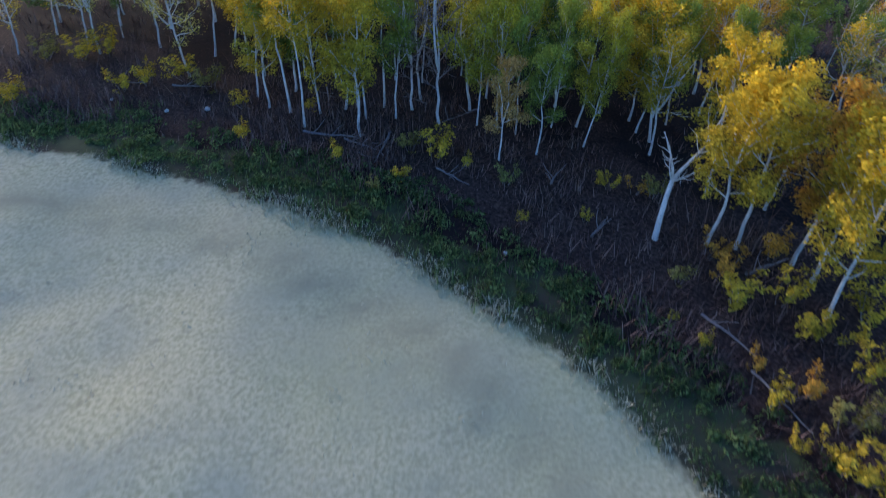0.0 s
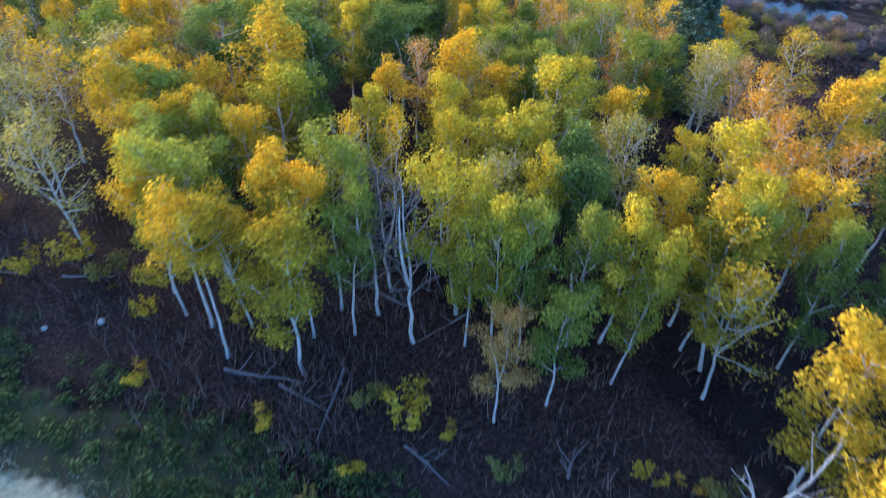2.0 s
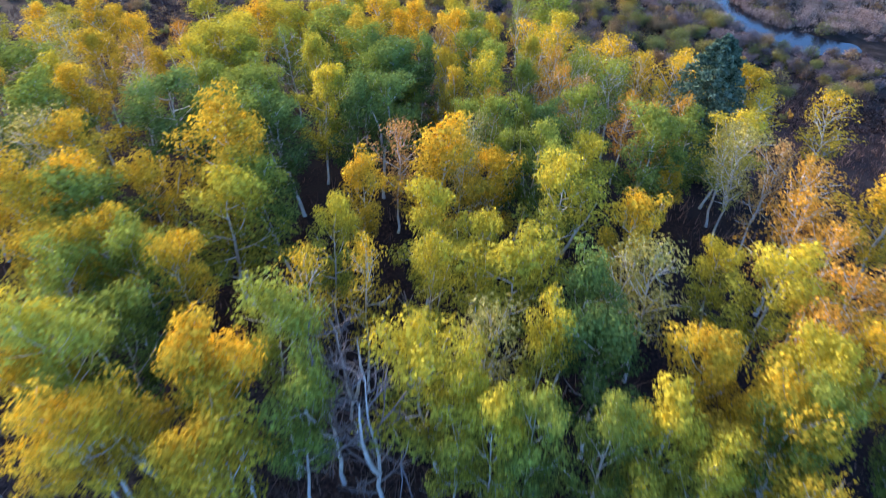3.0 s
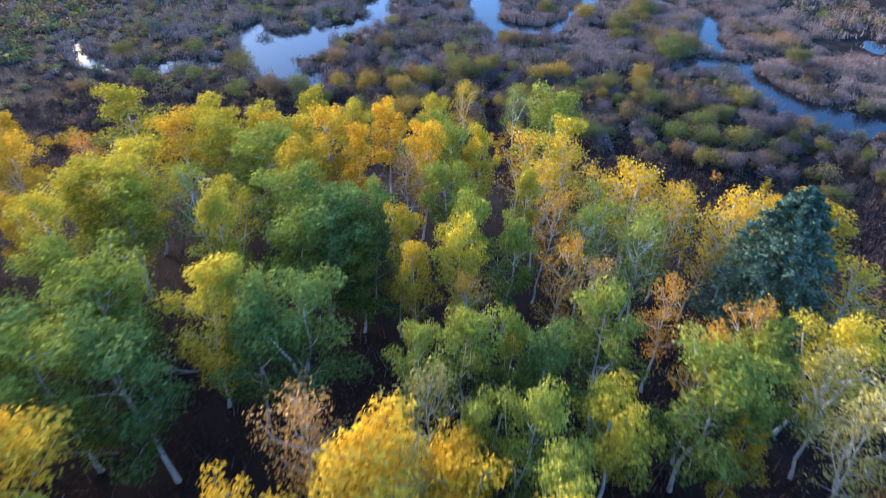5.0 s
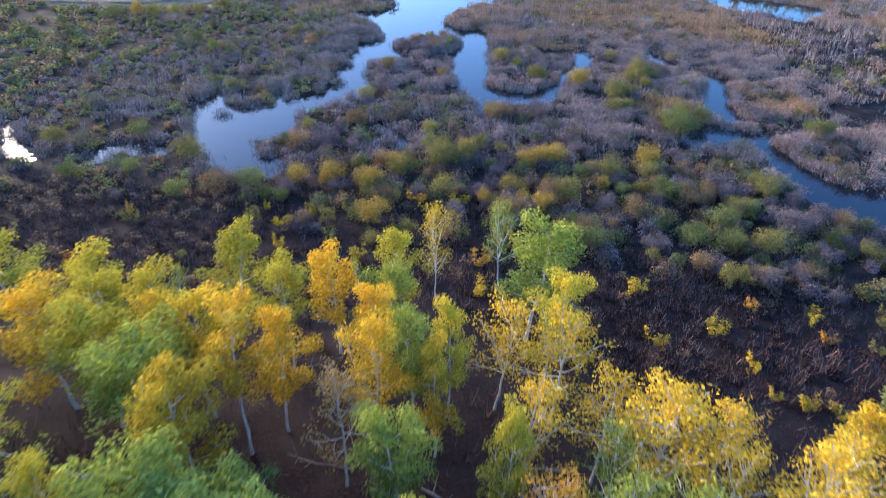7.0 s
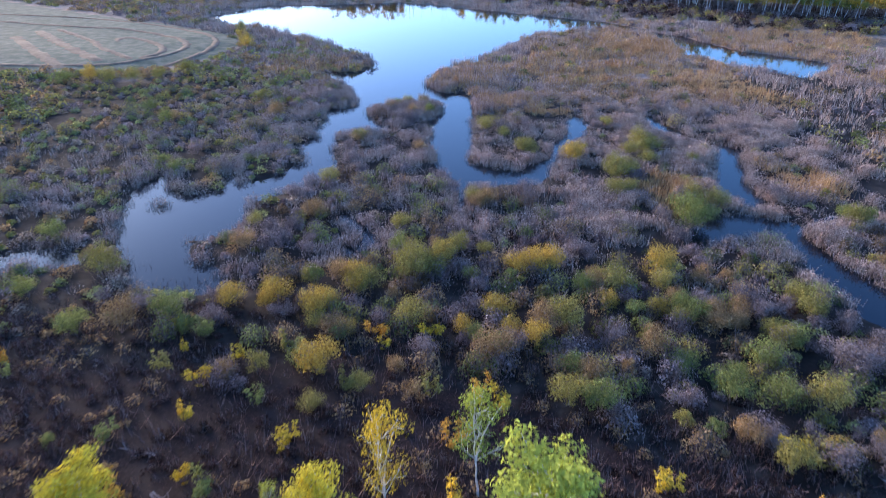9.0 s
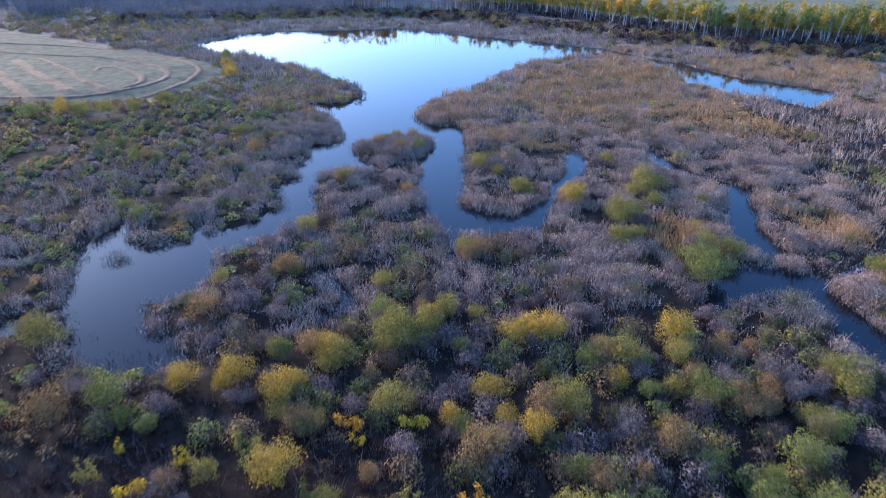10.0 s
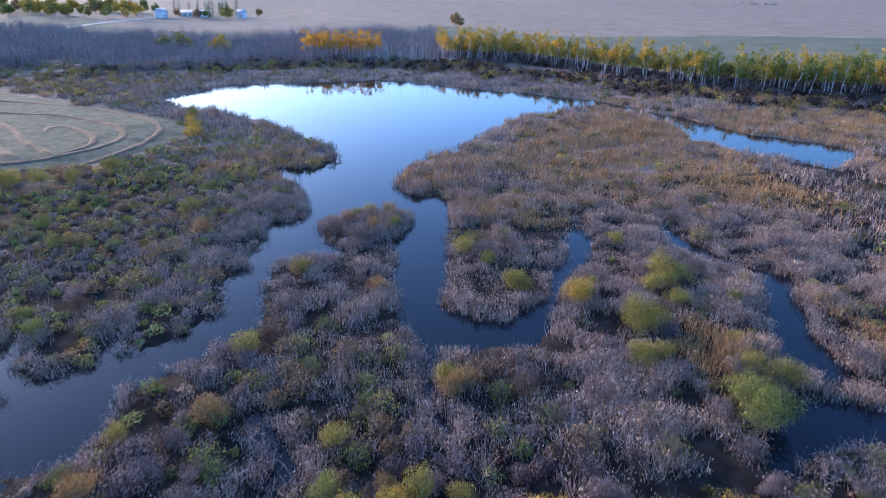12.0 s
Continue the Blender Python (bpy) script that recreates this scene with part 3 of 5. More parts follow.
MIDDLE = [
    (1.8, 44.9, 1.3, 2, 8.6), (-13.4, 45.1, 2.4, 1, 8.6), (11.5, 45.4, 1.2, 3, 8.6), (-7.2, 45.6, 1.9, 2, 8.6), (9.0, 46.6, 1.5, 2, 8.6), (-11.0, 47.5, 1.3, 3, 8.6),
    (-8.1, 47.6, 1.8, 3, 10.3), (-5.4, 47.9, 1.5, 1, 8.6), (-1.3, 48.2, 1.2, 3, 7.6), (21.2, 48.7, 1.3, 4, 8.6), (-15.5, 50.0, 1.8, 3, 8.2), (8.1, 50.1, 1.2, 1, 8.6),
    (-18.4, 50.4, 1.4, 6, 8.6), (3.5, 50.5, 0.9, 6, 8.6), (2.2, 50.2, 1.8, 3, 9.3), (20.2, 51.1, 1.0, 5, 8.6), (5.2, 51.2, 1.9, 3, 7.6), (7.1, 52.8, 1.1, 1, 8.2),
    (-0.1, 52.8, 1.3, 5, 8.2),
]
HEART = [
    (19.6, 52.9, 1.2, 6, 8.6), (6.1, 53.3, 0.7, 1, 8.2), (11.0, 53.5, 1.7, 2, 7.4), (15.9, 53.6, 1.1, 3, 5.8), (4.5, 53.7, 1.2, 6, 8.2), (-6.1, 54.1, 2.0, 0, 8.2),
    (-9.5, 54.6, 2.0, 1, 8.2), (14.6, 54.8, 1.8, 1, 8.2), (3.5, 55.8, 0.9, 1, 8.2), (20.5, 55.9, 1.4, 6, 8.2), (15.1, 56.1, 1.3, 4, 8.2), (8.7, 56.5, 1.2, 0, 8.2),
    (-1.3, 56.7, 1.7, 0, 8.6), (7.1, 56.7, 0.9, 1, 8.2), (5.5, 57.0, 1.3, 1, 8.2), (17.7, 57.3, 1.6, 1, 8.2), (-8.3, 57.5, 1.6, 1, 8.2), (11.7, 57.7, 1.5, 1, 8.3),
    (-5.3, 58.3, 1.4, 2, 8.2),
]
SLOPE = [
    (21.0, 58.6, 1.7, 2, 8.2), (17.1, 58.8, 0.7, 4, 8.2), (-3.8, 59.8, 1.1, 1, 8.2), (-12.4, 60.6, 1.9, 1, 8.2), (15.0, 60.8, 1.5, 4, 6.9), (6.1, 61.0, 1.3, 4, 7.2),
    (3.3, 61.5, 0.9, 3, 8.2), (11.8, 61.7, 1.0, 5, 8.2), (9.9, 62.3, 0.9, 4, 8.2), (5.4, 63.7, 1.2, 2, 8.2), (8.1, 64.0, 1.2, 1, 8.2), (25.8, 64.2, 1.7, 8, 8.2),
    (0.3, 64.5, 2.2, 1, 5.8), (-16.0, 64.8, 1.3, 2, 8.2), (-1.8, 65.5, 2.7, 0, 8.5), (15.3, 65.6, 1.4, 9, 8.2), (-12.7, 66.9, 2.7, 2, 8.2), (-6.7, 67.7, 1.0, 2, 8.2),
    (-9.0, 68.2, 1.5, 9, 8.2),
]
LOWER = [
    (10.2, 68.4, 1.1, 4, 8.2), (14.0, 68.6, 1.5, 9, 8.2), (-0.2, 68.7, 1.4, 0, 8.2), (-16.0, 69.2, 1.7, 2, 8.2), (22.1, 69.5, 2.0, 8, 9.3), (29.7, 71.6, 2.3, 3, 8.2),
    (16.2, 72.1, 1.8, 8, 9.5), (-14.2, 72.4, 1.7, 2, 8.2), (-4.4, 72.7, 1.5, 3, 8.9), (19.2, 73.2, 1.3, 8, 8.2), (-7.8, 74.7, 1.8, 1, 8.9), (27.5, 74.9, 1.1, 3, 8.2),
    (14.6, 75.2, 1.5, 8, 8.2), (-3.2, 76.0, 1.3, 3, 9.5), (6.4, 76.3, 1.0, 3, 8.3), (3.1, 76.6, 1.2, 3, 9.5), (-6.7, 77.4, 1.3, 3, 9.3), (5.1, 77.6, 1.2, 1, 8.9),
    (-1.7, 77.9, 1.2, 3, 8.9),
]
REAR = [
    (-6.2, 79.0, 1.5, 2, 8.9), (-14.2, 79.5, 2.8, 3, 8.3), (7.1, 79.7, 1.0, 2, 8.9), (13.2, 79.9, 2.1, 8, 8.2), (10.0, 80.8, 1.3, 8, 9), (-11.5, 81.1, 1.5, 2, 8.9),
    (12.9, 82.2, 1.4, 2, 8.9), (-10.0, 83.0, 1.3, 2, 8.9), (-2.6, 83.6, 1.3, 2, 8.9), (2.6, 84.2, 1.4, 1, 8.9), (-14.7, 84.7, 2.7, 2, 8.9), (-0.1, 86.1, 1.3, 3, 8.9),
    (-21.6, 86.6, 2.5, 2, 8.9), (12.9, 89.2, 2.4, 1, 9.8), (-7.5, 89.6, 1.7, 2, 8.5), (3.8, 89.8, 1.2, 2, 8.9), (6.4, 93.0, 1.0, 8, 9),
    (11.6, 96.4, 1.1, 9, 8.9),
]
FLANKS = [
    (30.8, 62.4, 2.2, 8, 8.5), (27.2, 49.9, 1.9, 3, 8.5), (19.9, 46.7, 1.6, 4, 8.5), (19.3, 40.7, 1.9, 4, 8.5), (22.0, 40.8, 1.3, 4, 8.5), (18.4, 36.8, 1.4, 3, 8.5),
    (17.8, 33.3, 1.0, 1, 8.5), (-21.6, 48.7, 1.8, 8, 8.5), (-17.0, 39.5, 1.4, 6, 8.5), (-15.6, 45.7, 1.4, 3, 8.5), (-28.7, 69.7, 2.2, 8, 8.5), (-22.1, 65.0, 1.4, 3, 8.5),
    (-19.2, 57.9, 1.6, 3, 8.5), (-25.9, 62.9, 2.1, 1, 8.5), (-21.5, 55.2, 2.2, 1, 8.5), (-14.0, 68.8, 2.2, 2, 8.5), (-18.3, 61.3, 1.3, 5, 8.5), (-12.9, 55.1, 2.1, 0, 8.5),
    (-10.0, 59.3, 1.9, 1, 8.5), (-10.9, 78.0, 2.2, 2, 8.5), (-3.2, 57.3, 1.4, 0, 8.5), (-3.6, 66.7, 2.0, 1, 8.5), (3.1, 82.0, 1.4, 3, 8.5),
]
BRAE = [
    (-1.8, 67.6, 1.7, 0, 8.6), (0.7, 66.2, 1.0, 0, 8.6), (-3.3, 64.2, 1.4, 1, 8.6), (2.4, 64.2, 0.8, 3, 8.6), (4.9, 70.3, 1.3, 1, 8.6), (5.7, 65.2, 1.1, 1, 8.6),
    (10.6, 72.9, 1.2, 8, 8.6), (13.8, 70.9, 1.0, 9, 8.6), (17.1, 73.8, 1.6, 8, 8.6), (12.6, 67.3, 1.3, 9, 8.6), (18.1, 70.4, 1.2, 8, 8.6), (15.6, 67.7, 1.3, 9, 8.6),
    (23.9, 71.0, 1.1, 8, 8.6), (19.5, 68.3, 1.2, 8, 8.6), (2.1, 73.9, 1.2, 5, 8.6), (-6.7, 64.9, 1.1, 2, 8.6), (9.3, 70.5, 0.7, 2, 8.6),
]
for row in (*EDGE_TREES, *EDGE_WEST):
    plant_aspen(*row, at_edge=True)
for row in (*BRAE, *FLANKS, *FRONT, *SECOND, *MIDDLE, *HEART, *SLOPE, *LOWER, *REAR):
    plant_aspen(*row)


def forked_snag(x, y):
    """A thick leafless aspen that parts into two bare limbs above a man's height."""
    r = np.random.default_rng(77)
    root = new("aspen_tree")
    t = Heap()
    tube(t, [(0, 0, -0.25), (0.12, 0.5, 0.9), (0.4, 1.2, 1.8), (0.6, 1.6, 2.6)], [0.17, 0.135, 0.125, 0.115], 10)
    part("trunk", t.mesh("trunk", BARK), root, "thick white bark with dark knots")
    fork = np.array([0.6, 1.6, 2.55])
    for way, length, thick in (((-0.25, 0.25, 1), 2.6, 0.085), ((0.62, 0.35, 0.9), 4.2, 0.11), ((1.0, 0.1, 0.25), 1.5, 0.06), ((-0.6, 0.1, 0.8), 1.5, 0.045)):
        limb = Heap()
        w = np.array(way)
        path = limb_path(r, fork, w / np.linalg.norm(w), length, 0.10, 7)
        tube(limb, path, np.linspace(thick, 0.02, len(path)), 7)
        for k in range(7):
            b = r.integers(2, len(path) - 1)
            d = path[b + 1] - path[b] + r.normal(size=3) * 0.3
            tube(limb, limb_path(r, path[b], d / np.linalg.norm(d), length * r.uniform(0.25, 0.5), 0.2, 4), np.linspace(0.03, 0.006, 5), 4)
        part("limb", limb.mesh("limb", BARK), root)
    root.matrix_basis = pose(x, y, float(height(x, y)))
    tagged(root, "thick leafless white aspen forked into two bare limbs", "tree", "aspens of the grove")
    planted.append((x, y))


forked_snag(11.8, 22.9)


def wooded(x, y):
    d = math.hypot(x - HAY_X, y - HAY_Y) - HAY_R
    if d < 15 or y < -6:
        return False
    if x > 14:
        return y + 0.9 * (x - 14) < 86 and x < 75
    return y < (100 if x > -6 else 91)


fill = random.Random(21)
for _ in range(6000):
    if len(planted) > 300:
        break
    x, y = fill.uniform(-52, 50), fill.uniform(-4, 96)
    seen_well = abs(x - 3 - 0.08 * y) < 13 + 0.28 * (y - 30) and 30 < y < 100
    gap = 3.7 if seen_well else 2.4
    if wooded(x, y) and not (seen_well and y < 43) and not (16.5 < x < 28 and 54 < y < 70) and all((x - a) ** 2 + (y - b) ** 2 > gap * gap for a, b in planted):
        if seen_well:
            plant_aspen(x, y, 0.9, fill.choice([0, 1, 1, 9, 2]), fill.uniform(4.0, 5.5))
        else:
            plant_aspen(x, y, fill.uniform(0.9, 1.7), fill.choice([1, 2, 2, 3, 3, 8, 9, 4, 6, 0]), fill.uniform(6.5, 8.6))


# ---------------------------------------------------------------- the spruce
def spruce(seed, tall, radius, boughs):
    r = np.random.default_rng(seed)
    root = new("spruce_tree")
    t = Heap()
    tube(t, [(0, 0, -0.2), (0.03, 0, tall * 0.5), (0, 0, tall * 0.98)], [radius * 0.07, radius * 0.045, 0.01], 8)
    part("trunk", t.mesh("trunk", BRUSH), root)
    c, s = [], []
    for k in range(boughs):
        h = (k + r.random()) / boughs
        reach = radius * min(1.0, 0.55 + 1.8 * h) * (1 - h ** 2.0) ** 0.65 * r.uniform(0.68, 1.12) + 0.15
        ang = k * 2.399 + r.normal() * 0.2
        m = 80
        q = r.random(m) ** 0.5
        side = r.normal(size=m) * 0.15 * reach * (1.3 - q)
        x = math.cos(ang) * reach * q - math.sin(ang) * side
        y = math.sin(ang) * reach * q + math.cos(ang) * side
        z = tall * (0.06 + 0.93 * h) - q * reach * 0.30 + q * q * reach * 0.12 + r.normal(size=m) * 0.07
        c.append(np.stack([x, y, z], 1))
    c = np.concatenate(c)
    v, f = leaf_faces(r, c, np.full(len(c), 0.17 * tall / 10), 0.35)
    part("foliage", mesh_of("foliage", v, f, [NEEDLES]), root, "blue-green needle boughs")
    return root


big = spruce(5, 11.2, 3.6, 300)
set_down(big, pose(22.1, 65.0, float(height(22.1, 65.0)), 0, 0, 30), None, "dense dark blue-green spruce among the aspens", "tree", "")

# ---------------------------------------------------------------- shrubs
def shrub(seed, leaves, stems, leaf, radius, tall, name="willow_shrub", lobes=0):
    """A dome of thin stems with a loose coat of leaves, in a few lobes."""
    r = np.random.default_rng(seed)
    root = new(name)
    st, tips = Heap(), []
    for k in range(stems):
        ang, out = r.uniform(0, 6.283), radius / tall * r.uniform(0.1, 1.0) ** 0.7
        way = np.array([math.cos(ang) * out, math.sin(ang) * out, 1.0])
        path = limb_path(r, (math.cos(ang) * 0.12, math.sin(ang) * 0.12, -0.1), way / np.linalg.norm(way), tall * r.uniform(0.8, 1.15), 0.15, 4)
        tube(st, path, np.linspace(0.024, 0.008, 5), 3)
        tips += [path[-1], path[-2], path[-3]]
        for _ in range(1):
            b = r.integers(1, 4)
            w = path[b + 1] - path[b] + r.normal(size=3) * 0.3
            sub = limb_path(r, path[b], w / np.linalg.norm(w), 0.35 * tall, 0.25, 2)
            tube(st, sub, np.linspace(0.013, 0.006, 3), 3)
            tips.append(sub[-1])
    part("stem_tangle", st.mesh("stem_tangle", WILLOW_TWIG), root)
    if lobes:
        k = np.arange(lobes)
        ang, out = k * 2.399 + r.uniform(-0.4, 0.4, lobes), radius * 0.62 * np.sqrt((k + 0.3) / lobes)
        size = radius * r.uniform(0.16, 0.46, lobes)
        mid = np.stack([np.cos(ang) * out, np.sin(ang) * out, tall * (0.78 - 0.45 * (out / radius) ** 2) * r.uniform(0.6, 1.25, lobes)], 1)
        ids = r.choice(lobes, leaves, p=size ** 2 / (size ** 2).sum())
        off = r.normal(size=(leaves, 3))
        off /= np.linalg.norm(off, axis=1)[:, None]
        away = off * (size[ids] * (0.55 + 0.65 * r.random(leaves)))[:, None]
        c = mid[ids] + away
    else:
        ids = r.integers(0, len(tips), leaves)
        c = np.array(tips)[ids] + r.normal(size=(leaves, 3)) * 0.15 * radius
        away = c - np.array([0, 0, tall * 0.35])
    c[:, 2] = np.maximum(c[:, 2], 0.12)
    v, f = leaf_faces(r, c, np.full(leaves, leaf), out=away / np.linalg.norm(away, axis=1)[:, None])
    part("foliage", mesh_of("foliage", v, f, [SHRUB_LEAVES[1]]), root)
    return root


BUSHES = [shrub(80 + k, 1300, 8, 0.075, 1.0, 1.6, lobes=8) for k in range(4)]
BIG_BUSHES = [shrub(85 + k, 3000, 9, 0.10, 2.0, 2.7, lobes=14) for k in range(3)]
THIN_BUSHES = [shrub(90 + k, 1700, 9, 0.09, 1.6, 2.1, lobes=10) for k in range(3)]
SAPLING = [shrub(95 + k, 520, 5, 0.10, 0.55, 1.4, "sapling") for k in range(3)]
THICKET = [shrub(98 + k, 1000, 6, 0.26, 2.0, 2.8, "autumn_thicket", 9) for k in range(2)]
SHADES = {1: "grey-green", 2: "olive yellow", 3: "golden yellow", 4: "rust-brown", 8: "bare grey"}


def plant_shrub(x, y, r, tone, group="willow shrubs of the marsh", kind="willow shrub"):
    if kind == "sapling":
        proto, s = pick.choice(SAPLING), min(r, 0.9) / 0.52
    elif kind == "thicket":
        proto, s = pick.choice(THICKET), r / 1.7
    elif tone == 8:
        proto, s = pick.choice(THIN_BUSHES), r / 1.35
    else:
        proto, s = (pick.choice(BUSHES), r / 0.75) if r < 0.9 else (pick.choice(BIG_BUSHES), r / 1.6)
    h = min(s, 1.3) * pick.uniform(0.8, 1.1) if kind == "sapling" else s * pick.uniform(0.85, 1.1)
    m = pose(x, y, float(height(x, y)), 0, 0, pick.uniform(0, 360)) @ Matrix.Diagonal((s * pick.uniform(0.8, 1.2), s * pick.uniform(0.75, 1.15), h, 1))
    set_down(proto, m, LEAVES[tone] if kind == "sapling" and tone in (3, 4) else SHRUB_LEAVES[tone], f"{'young' if kind == 'sapling' else 'rounded'} {kind} with {SHADES[tone]} leaves and thin grey stems", "shrub", group)


MARSH_SHRUBS = [
    (1.5, 122.3, 2.39, 3), (7.6, 125.4, 3.22, 2), (-1.8, 117.5, 1.72, 3), (-5.9, 119.5, 1.66, 3), (-9.9, 118.9, 1.68, 3), (-0.1, 108.8, 1.61, 3),
    (3.3, 106.6, 1.1, 2), (-4.9, 108.8, 0.82, 2), (11.5, 114.6, 1, 3), (14.8, 117.6, 1.45, 3), (15.8, 114.8, 1.14, 3), (13.9, 110.9, 1.89, 4),
    (20.3, 126.3, 2.41, 3), (32.5, 125.9, 1.89, 3), (27.1, 122.5, 1.76, 2), (20.8, 116.4, 1.84, 2), (32.4, 117.6, 2.27, 1), (35.3, 116.3, 2.28, 4),
    (38.9, 105.8, 1.82, 2), (7, 115.7, 1.78, 2), (4, 115.6, 1.14, 8), (0.1, 104.2, 0.96, 2), (7.3, 105, 0.85, 4), (39.7, 114.2, 2.3, 1),
]
DAMP_SHRUBS = [
    (36.2, 110.6, 1.61, 1), (31.9, 106.2, 1.47, 1), (35.7, 106, 1.52, 1), (29.6, 110, 1.26, 1), (20, 109.6, 1.18, 1), (5.9, 108.9, 0.91, 4),
    (-7.1, 108, 0.94, 4), (-24.7, 124.8, 1.97, 2), (-14.9, 116.8, 1.68, 1), (-18.3, 114.4, 1.67, 4), (-21.9, 114, 1.42, 1), (14.9, 142.8, 2.19, 4),
    (35.6, 153.2, 2.99, 2), (34.3, 147, 2.4, 2), (29.8, 158.9, 1.78, 3), (42.7, 164.4, 2.9, 2), (40.4, 138.4, 3.38, 1), (43.9, 138.4, 2.3, 1),
    (17.9, 125.7, 1.48, 3), (39.8, 118.7, 2.73, 8), (43.7, 110.4, 2.86, 8), (-41, 241, 2.0, 3), (-43, 247, 1.8, 3), (-49, 264, 2.0, 2),
    (-47, 257, 1.6, 3), (-55, 203, 2.0, 2), (-60, 202, 2.0, 2), (-64, 203, 2.0, 3), (-50, 205, 1.8, 2), (-47, 213, 1.7, 2), (-69, 202, 1.9, 1),
]
for x, y, r, tone in (*MARSH_SHRUBS, *DAMP_SHRUBS):
    while float(water(np.array(x), np.array(y))) < 0.8:
        x += 0.5
    if r < 2.1:
        plant_shrub(x, y, r, tone)
    else:
        for k in range(3):
            a = k * 2.09 + pick.uniform(-0.4, 0.4)
            plant_shrub(x + math.cos(a) * r * 0.42, y + math.sin(a) * r * 0.42, r * pick.uniform(0.5, 0.66), pick.choice([tone, tone, 8 if tone == 8 else 2]))
for x, y, r, tone in ((1, 186, 1.2, 4), (4, 189.5, 1.1, 2), (7, 188.5, 1.3, 4), (8.2, 183, 1.2, 1), (5, 182.5, 1.3, 4), (2.2, 188, 0.9, 1)):
    plant_shrub(x, y, r, tone)


def clear_view(x, y):
    """Distance to the water, counting the low reedy banks south of it as water too."""
    return np.minimum(water(x, y), water(x, y + 2.5))


scatter = random.Random(5)
shrubs_left = 215
while shrubs_left:
    x, y = scatter.uniform(-45, 62), scatter.uniform(92, 190)
    u = y + 0.5 * max(0, x - 5)
    x, y = np.float64(x), np.float64(y)
    d = water(x, y)
    if d < 1.0 or (u > 118 and clear_view(x, y) < 1.0) or u < 97 or scatter.random() > (1.0 if 112 < u < 142 and x > -20 else 0.1 if u < 112 else 0.3):
        continue
    tone = scatter.choice([8, 8, 8, 4, 2, 2, 3, 4, 8, 1] if u < 142 else [8, 8, 2, 2, 4, 8]) if x > -15 else scatter.choice([1, 1, 2, 4, 8, 2, 4])
    plant_shrub(x, y, scatter.uniform(0.6, 1.6) if u > 112 else scatter.uniform(0.35, 0.9), tone)
    shrubs_left -= 1

# Small golden saplings along the wood's edge
SAPLINGS = [
    (-27.9, 41.1, 1.51, 2), (-20.5, 36.6, 0.76, 3), (-19.2, 37.7, 0.66, 3), (-16.9, 38.8, 1.21, 3), (-15, 37.7, 0.96, 2), (-11, 31.1, 0.45, 3),
    (-12, 35, 0.49, 3), (-5.1, 29.1, 0.46, 3), (-1, 30.4, 0.59, 2), (0.5, 29.5, 0.75, 3), (2.4, 28.9, 0.41, 3), (-1.3, 27.1, 0.39, 3),
    (-2.8, 26, 0.38, 2), (5.2, 23.7, 0.29, 3), (-7.6, 34.9, 0.42, 3), (-25.4, 41.2, 1.23, 3), (12, 19.6, 0.49, 2), (14.3, 18.3, 0.77, 3),
    (16.4, 18.6, 0.73, 3), (13.9, 21.5, 0.6, 4), (15.3, 13.4, 0.58, 4),
]
EAST_SAPLINGS = [
    (13.7, 11.1, 0.36, 3), (15.3, 10, 0.67, 3), (17.8, 14.4, 0.83, 3), (14.5, 20.6, 0.59, 4), (11.9, 15.7, 0.32, 3), (13.7, 12.7, 0.55, 3),
    (17.7, 16.5, 0.86, 3), (15.9, 11.7, 0.63, 2), (11, 17.3, 0.2, 3), (11.6, 26.8, 0.49, 4), (10.3, 27.3, 0.41, 3), (12.6, 26.5, 0.57, 2),
    (8.4, 24, 0.3, 3), (-26.3, 34.4, 0.89, 3), (-23.9, 42, 1.11, 3), (17.2, 21.6, 0.63, 4), (14.6, 10.8, 0.49, 3), (13.7, 14.7, 0.39, 4),
    (19.8, 17.5, 0.76, 3), (4.5, 27.2, 0.5, 1),
]
for x, y, r, tone in (*SAPLINGS, *EAST_SAPLINGS):
    plant_shrub(x, y, r, tone, "saplings along the wood's edge", "sapling")


# ---------------------------------------------------------------- what nobody could count
def spread(n, lo, hi, keep, seed):
    """Random places in a box for which keep(x, y) is at least a random number."""
    r = np.random.default_rng(seed)
    x, y = r.uniform(lo[0], hi[0], n), r.uniform(lo[1], hi[1], n)
    k = keep(x, y) > r.random(n)
    return x[k], y[k], r


def stuff(name, v, f, mat, label, category, tone=None):
    me = mesh_of(name, v, f, [mat])
    if tone is not None:
        me.attributes.new("own_tone", "FLOAT", "POINT").data.foreach_set("value", np.asarray(tone, np.float32))
    tagged(new(name, me), label, category, kind="stuff")


